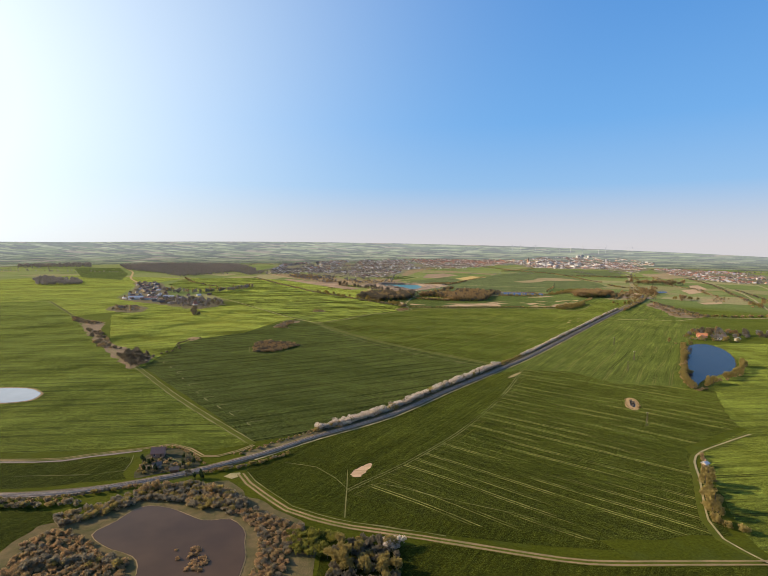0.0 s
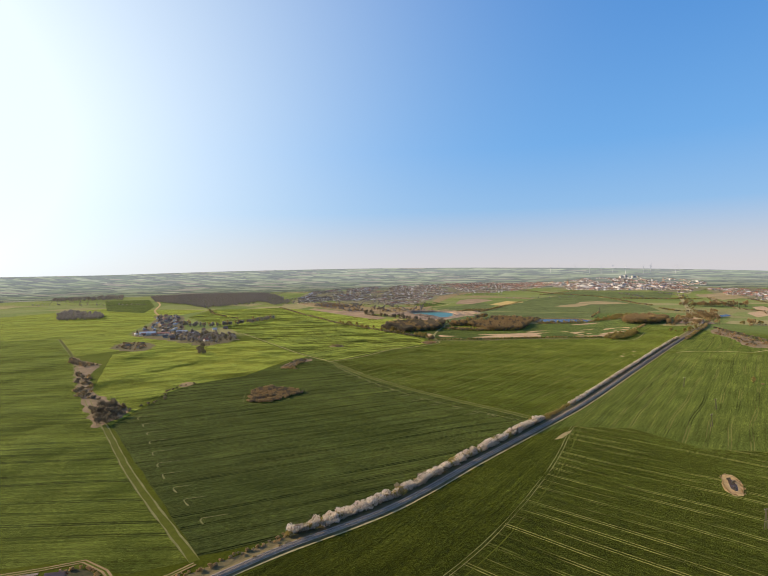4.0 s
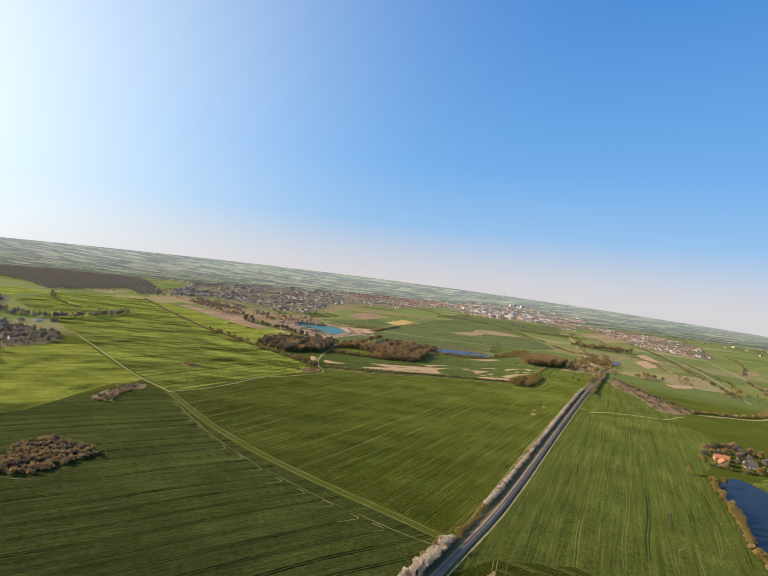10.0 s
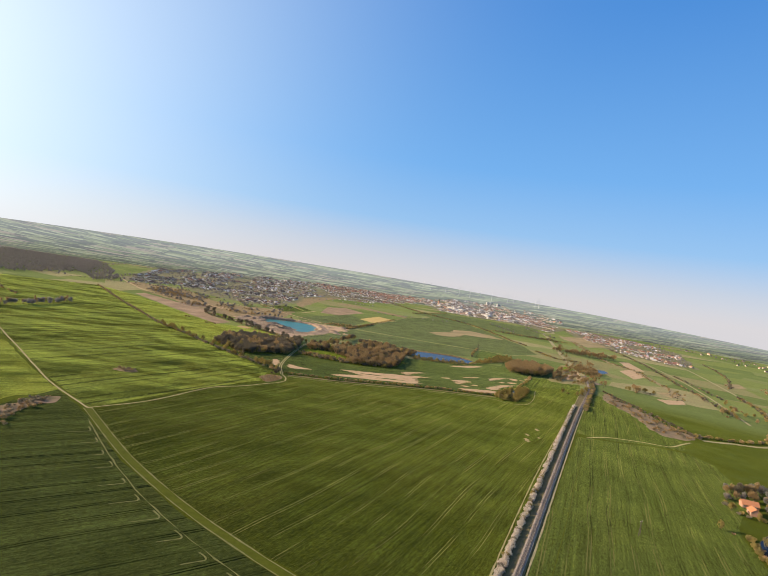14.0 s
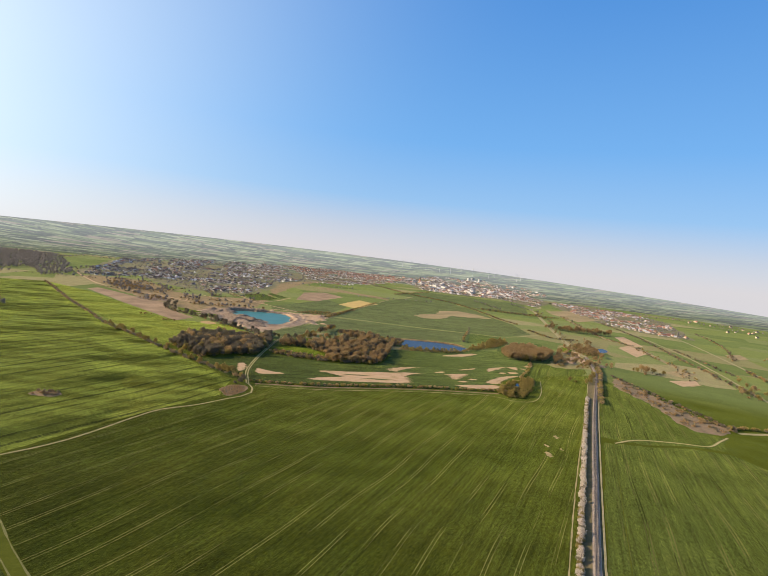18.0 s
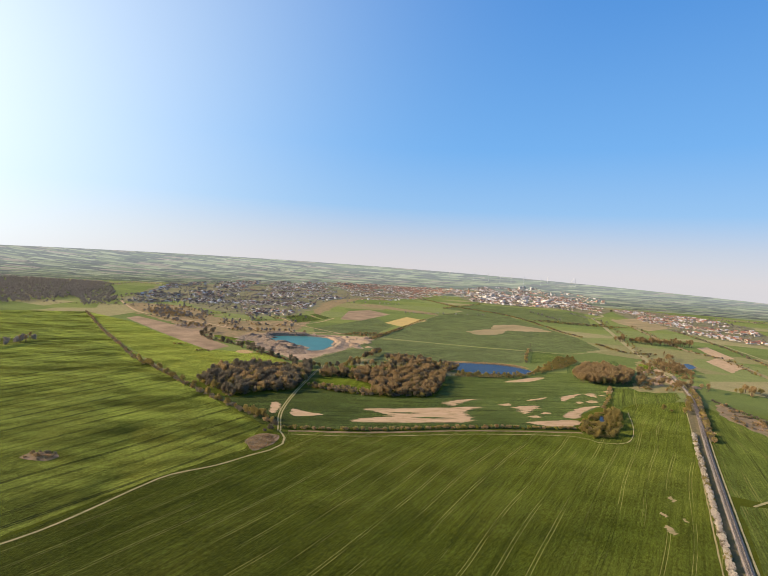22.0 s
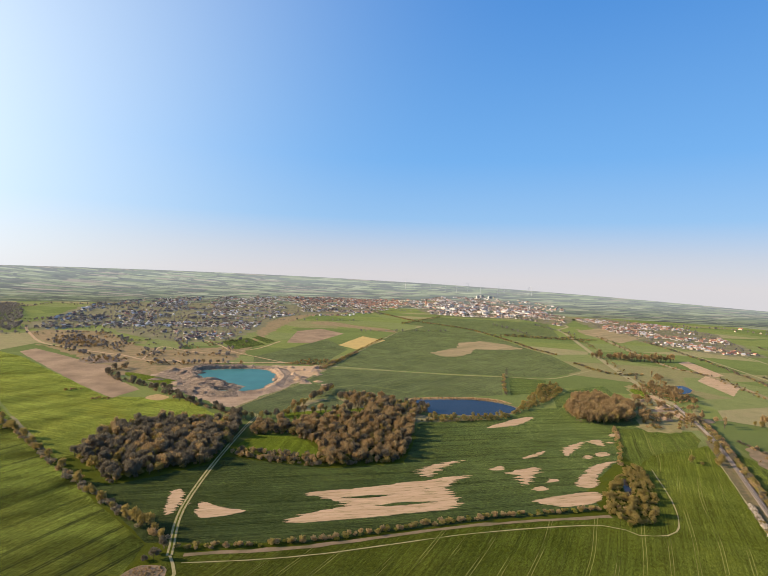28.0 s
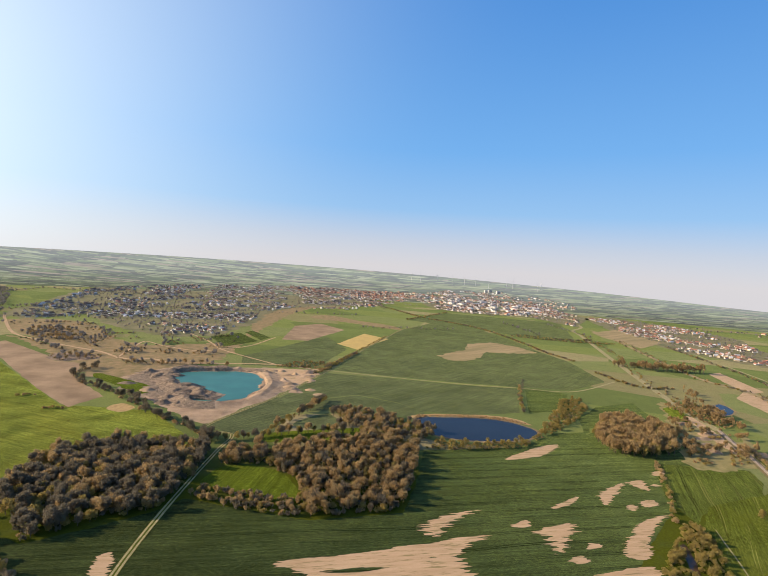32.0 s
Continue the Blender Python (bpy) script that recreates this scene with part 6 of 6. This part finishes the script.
def far_homes(name, places, looks, turn, spread, seed, label, size=(9, 13), high=(3.6, 5.5), flat=False):
    """Hundreds of distant houses in one mesh: walls and gabled or flat roofs."""
    r = random.Random(seed)
    mats = sorted({m.name for pair in looks for m in pair})
    verts, faces, slots = [], [], []
    for x, y in places:
        w, d, h = r.uniform(*size) * r.choice((1.0, 1.0, 1.5)), r.uniform(*size) * 0.8, r.uniform(*high)
        wall, roof = r.choice(looks)
        a = radians(turn + r.choice((0, 90)) + r.uniform(-spread, spread))
        if flat:
            v, f = [], []
            box(v, f, -w / 2, w / 2, -d / 2, d / 2, -1, h)
            shapes = ((v, f, wall), )
            v2, f2 = [], []
            box(v2, f2, -w / 2 - 0.3, w / 2 + 0.3, -d / 2 - 0.3, d / 2 + 0.3, h, h + 0.6)
            shapes += ((v2, f2, roof), )
        else:
            (wv, wf), (rv, rf) = gabled(w, d, h, d * 0.42)
            shapes = ((wv, wf, wall), (rv, rf, roof))
        z0 = rise(x, y)
        for v, f, m in shapes:
            k = len(verts)
            verts += [(x + p[0] * math.cos(a) - p[1] * math.sin(a), y + p[0] * math.sin(a) + p[1] * math.cos(a), z0 + p[2]) for p in v]
            faces += [tuple(k + i for i in q) for q in f]
            slots += [mats.index(m.name)] * len(f)
    me = bpy.data.meshes.new(name)
    me.from_pydata(verts, [], faces)
    for m in mats:
        me.materials.append(bpy.data.materials[m])
    me.polygons.foreach_set("material_index", slots)
    return tagged(new(name, me), label, "houses", "", "stuff")


PALE = [(M_HAZEWALL, M_DARKROOF)] * 4 + [(M_CREAM, M_DARKROOF), (M_CREAM, M_REDROOF), (M_WHITE, M_GREYROOF)]
WARM = [(M_HAZEWALL, M_DARKROOF), (M_CREAM, M_REDROOF), (M_HAZEWALL, M_REDROOF), (M_CREAM, M_GREYROOF)]
far_homes("suburb_far", loosely(SUBURB_FAR, 22, 5, -0.05) + [q for i, q in enumerate(loosely(SUBURB_NEAR, 20, 4)) if i >= 290], PALE, 20, 14, 93, "dense rows of suburban houses", (6, 9), (2.8, 4.2))
far_homes("midtown", loosely([(169, 4020), (696, 3921), (1000, 3900), (883, 3562), (600, 3400), (300, 3500)], 34, 66), [(M_CREAM, M_REDROOF), (M_BRICK, M_REDROOF), (M_CREAM, M_DARKROOF), (M_WHITE, M_DARKROOF)], 35, 20, 94, "red roofed houses of the old town", (9, 14), (3, 5))
far_homes("midtown_near", loosely([(250, 2640), (420, 2700), (640, 3020), (880, 3480), (900, 3900), (640, 3900), (600, 3200), (520, 2928)], 25, 67, -0.2), PALE + [(M_CREAM, M_REDROOF), (M_BRICK, M_REDROOF)], 30, 20, 98, "houses between suburb and town", (6, 10), (2.8, 4.5))
far_homes("outskirts", loosely([(1300, 3500), (1450, 4100), (1800, 4150), (1900, 3600), (1761, 3264), (1500, 3200)], 44, 68, -0.1), PALE, 30, 20, 99, "pale houses on the outskirts of the town", (7, 12), (4, 7))
far_homes("town_houses", loosely(TOWN, 21, 7, -0.1), PALE + WARM, 40, 20, 95, "pale houses of the distant town", (6, 10), (3, 4.8))
far_homes("east_village", loosely(EASTVILLAGE, 21, 8, -0.06), WARM, 60, 25, 96, "houses of the eastern village", (6, 9), (2.6, 3.8))
far_homes("far_farms", scatter([(1900, 2500), (2300, 2300), (2100, 1700), (1700, 1700)], 120, 9), [(M_CREAM, M_DARKROOF), (M_CREAM, M_REDROOF)], 10, 40, 97, "scattered farms towards the skyline", (7, 11), (3, 4))
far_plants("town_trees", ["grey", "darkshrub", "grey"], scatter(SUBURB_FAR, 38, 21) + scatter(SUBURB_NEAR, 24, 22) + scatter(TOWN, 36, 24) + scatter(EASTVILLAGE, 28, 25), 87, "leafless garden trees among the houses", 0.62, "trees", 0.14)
LINES = [(rnd.uniform(-2600, 3000), rnd.uniform(2000, 3300), rnd.choice((0.0, 0.1, 1.5)), j) for j in range(60)]
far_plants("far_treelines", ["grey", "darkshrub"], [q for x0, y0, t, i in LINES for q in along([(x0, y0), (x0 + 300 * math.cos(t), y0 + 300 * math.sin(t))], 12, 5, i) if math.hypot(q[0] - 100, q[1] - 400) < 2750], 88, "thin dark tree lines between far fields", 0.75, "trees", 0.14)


def block(x, y, turn, w, d, h):
    """A slab of flats: body, roof slab and a band of windows on each floor."""
    top = new("apartment_block")
    v, f = [], []
    box(v, f, -w / 2, w / 2, -d / 2, d / 2, -2, h)
    body = mesh_object("wall", v, f, M_WHITE, top)
    v, f = [], []
    box(v, f, -w / 2 - 0.4, w / 2 + 0.4, -d / 2 - 0.4, d / 2 + 0.4, h, h + 0.8)
    mesh_object("roof", v, f, M_GREYROOF, top)
    for k in range(int(h / 3)):
        v, f = [], []
        box(v, f, -w / 2 + 1, w / 2 - 1, -d / 2 - 0.08, d / 2 + 0.08, 1.0 + 3 * k, 2.3 + 3 * k)
        mesh_object("window_band", v, f, M_GLASS, body)
    settle(top, x, y, turn)
    return tagged(top, "long pale apartment block with a flat roof", "apartment block", "town apartment blocks")


for x, y in scatter([(900, 3000), (960, 3600), (1330, 3700), (1480, 3400), (1400, 2950), (1180, 2800), (950, 2830)], 100, 31):
    block(x, y, rnd.choice((10, 100, 30)), rnd.uniform(26, 46), 11, rnd.choice((6, 8, 9, 10)))
for x, y in ((1560, 4080), (1600, 4110), (1640, 4060)):
    block(x, y, 20, 30, 12, 18)


def steeple(x, y):
    top = new("church_tower")
    v, f = [], []
    box(v, f, -4, 4, -4, 4, -2, 26)
    mesh_object("wall", v, f, M_BRICK, top)
    mesh_object("spire", [(-4.6, -4.6, 26), (4.6, -4.6, 26), (4.6, 4.6, 26), (-4.6, 4.6, 26), (0, 0, 44)], [(0, 1, 4), (1, 2, 4), (2, 3, 4), (3, 0, 4)], M_DARKROOF, top)
    settle(top, x, y, 20)
    tagged(top, "dark brick church tower with a pointed spire", "church tower")


steeple(1010, 3560)


def turbine(x, y, r):
    """A wind turbine at rest."""
    top = new("wind_turbine")
    v, f = [], []
    stick(v, f, (0, 0, -3), (0, 0, 58), 1.2, 0.7, 8)
    mesh_object("tower", v, f, M_GREYROOF, top)
    v, f = [], []
    box(v, f, -1.4, 1.4, -3, 2.2, 57, 60)
    nac = mesh_object("nacelle", v, f, M_GREYROOF, top)
    spin = r.uniform(0, 2.1)
    for k in range(3):
        a = spin + k * 2.094
        v, f = [], []
        stick(v, f, (0, -3.2, 58.5), (24 * math.sin(a), -3.2, 58.5 + 24 * math.cos(a)), 0.7, 0.25, 4)
        mesh_object("blade", v, f, M_GREYROOF, nac)
    settle(top, x, y, r.uniform(-30, 30))
    tagged(top, "pale grey wind turbine on the skyline", "wind turbine", "wind farm")


r_t = random.Random(9)
for i in range(11):
    turbine(1150 + 95 * i + r_t.uniform(-30, 30), 4560 - 30 * i + r_t.uniform(-70, 70), r_t)


def mast(x, y, h, label):
    """A timber A-frame pole with a cross arm and insulators."""
    top = new("power_pole")
    for side in (-1, 1):
        v, f = [], []
        stick(v, f, (side * 1.1, 0, -0.4), (side * 0.12, 0, h), 0.2, 0.13, 6)
        mesh_object("leg", v, f, M_BARK, top)
    v, f = [], []
    box(v, f, -1.6, 1.6, -0.1, 0.1, h - 0.5, h - 0.3)
    arm = mesh_object("cross_arm", v, f, M_BARK, top)
    for dx in (-1.4, 0, 1.4):
        v, f = [], []
        stick(v, f, (dx, 0, h - 0.3), (dx, 0, h + 0.15), 0.09, 0.05, 6)
        mesh_object("insulator", v, f, M_WHITE, arm)
    settle(top, x, y, 25)
    tagged(top, label, "power pole", "power poles")


for x, y in ((246, 505), (276, 553), (293, 640), (183, 345)):
    mast(x, y, 10, "grey timber power pole in the crop")


def pylon(x, y, h):
    """A lattice pylon: four legs, braces and three arms."""
    top = new("lattice_pylon")
    corners = [(-1, -1), (1, -1), (1, 1), (-1, 1)]
    for cx, cy in corners:
        v, f = [], []
        stick(v, f, (cx * 2.4, cy * 2.4, -0.3), (cx * 0.4, cy * 0.4, h), 0.16, 0.1, 4)
        mesh_object("leg", v, f, M_BARK, top)
    for k in range(6):
        z0, z1 = h * k / 6, h * (k + 1) / 6
        s0, s1 = 2.4 - 2.0 * k / 6, 2.4 - 2.0 * (k + 1) / 6
        v, f = [], []
        for i in range(4):
            a, b = corners[i], corners[(i + 1) % 4]
            stick(v, f, (a[0] * s0, a[1] * s0, z0), (b[0] * s1, b[1] * s1, z1), 0.07, 0.07, 3)
        mesh_object("brace", v, f, M_BARK, top)
    for z, reach in ((h * 0.7, 4.5), (h * 0.82, 5.5), (h * 0.94, 3.5)):
        v, f = [], []
        box(v, f, -reach, reach, -0.2, 0.2, z, z + 0.3)
        mesh_object("arm", v, f, M_BARK, top)
    settle(top, x, y, 30)
    tagged(top, "grey lattice power pylon in a green field", "pylon")


pylon(503, 1498, 16)

# ---- marks where tractors turn at the edges of the dark wheat ----
def turning_marks():
    """Pale hooks: each row's wheel line bends into the headland."""
    verts, faces = [], []
    row = Vector((math.cos(radians(27)), math.sin(radians(27))))
    r = random.Random(17)
    for edge, way, gap in (([(-98, 770), (-52, 690), (-9, 629), (38, 577), (84, 535), (109, 516)], -1, 19.0), ([(-79, 320), (-118, 365), (-149, 400), (-205, 482), (-250, 545)], 1, 20.0)):
        line = spline(edge, gap)
        for i in range(1, len(line) - 1):
            d = (line[i + 1] - line[i - 1]).normalized()
            p, back = line[i] + row * way * r.uniform(1.5, 3.0), row * way
            long = r.uniform(4.5, 7.5)
            hook = spline([tuple(q) for q in (p - d * long, p, p + d * 2.6 + back * 1.6, p + d * 2.4 + back * 4.5, p + back * r.uniform(9, 16) + d * 1.6)], 1.2)
            for k, q in enumerate(hook):
                e = (hook[min(k + 1, len(hook) - 1)] - hook[max(k - 1, 0)]).normalized()
                n = Vector((-e.y, e.x)) * (0.52 + 0.30 * noise.noise((q.x / 3, q.y / 3, 0))) * (1.0 - 0.6 * k / len(hook))
                verts += [(q.x + n.x, q.y + n.y, 0.17), (q.x - n.x, q.y - n.y, 0.17)]
                if k:
                    a = len(verts)
                    faces.append((a - 4, a - 3, a - 1, a - 2))
    tagged(mesh_object("turning_marks", verts, faces, M_MARK), "pale hooked tractor marks along the wheat edge", "wheel marks", "", "stuff")


turning_marks()
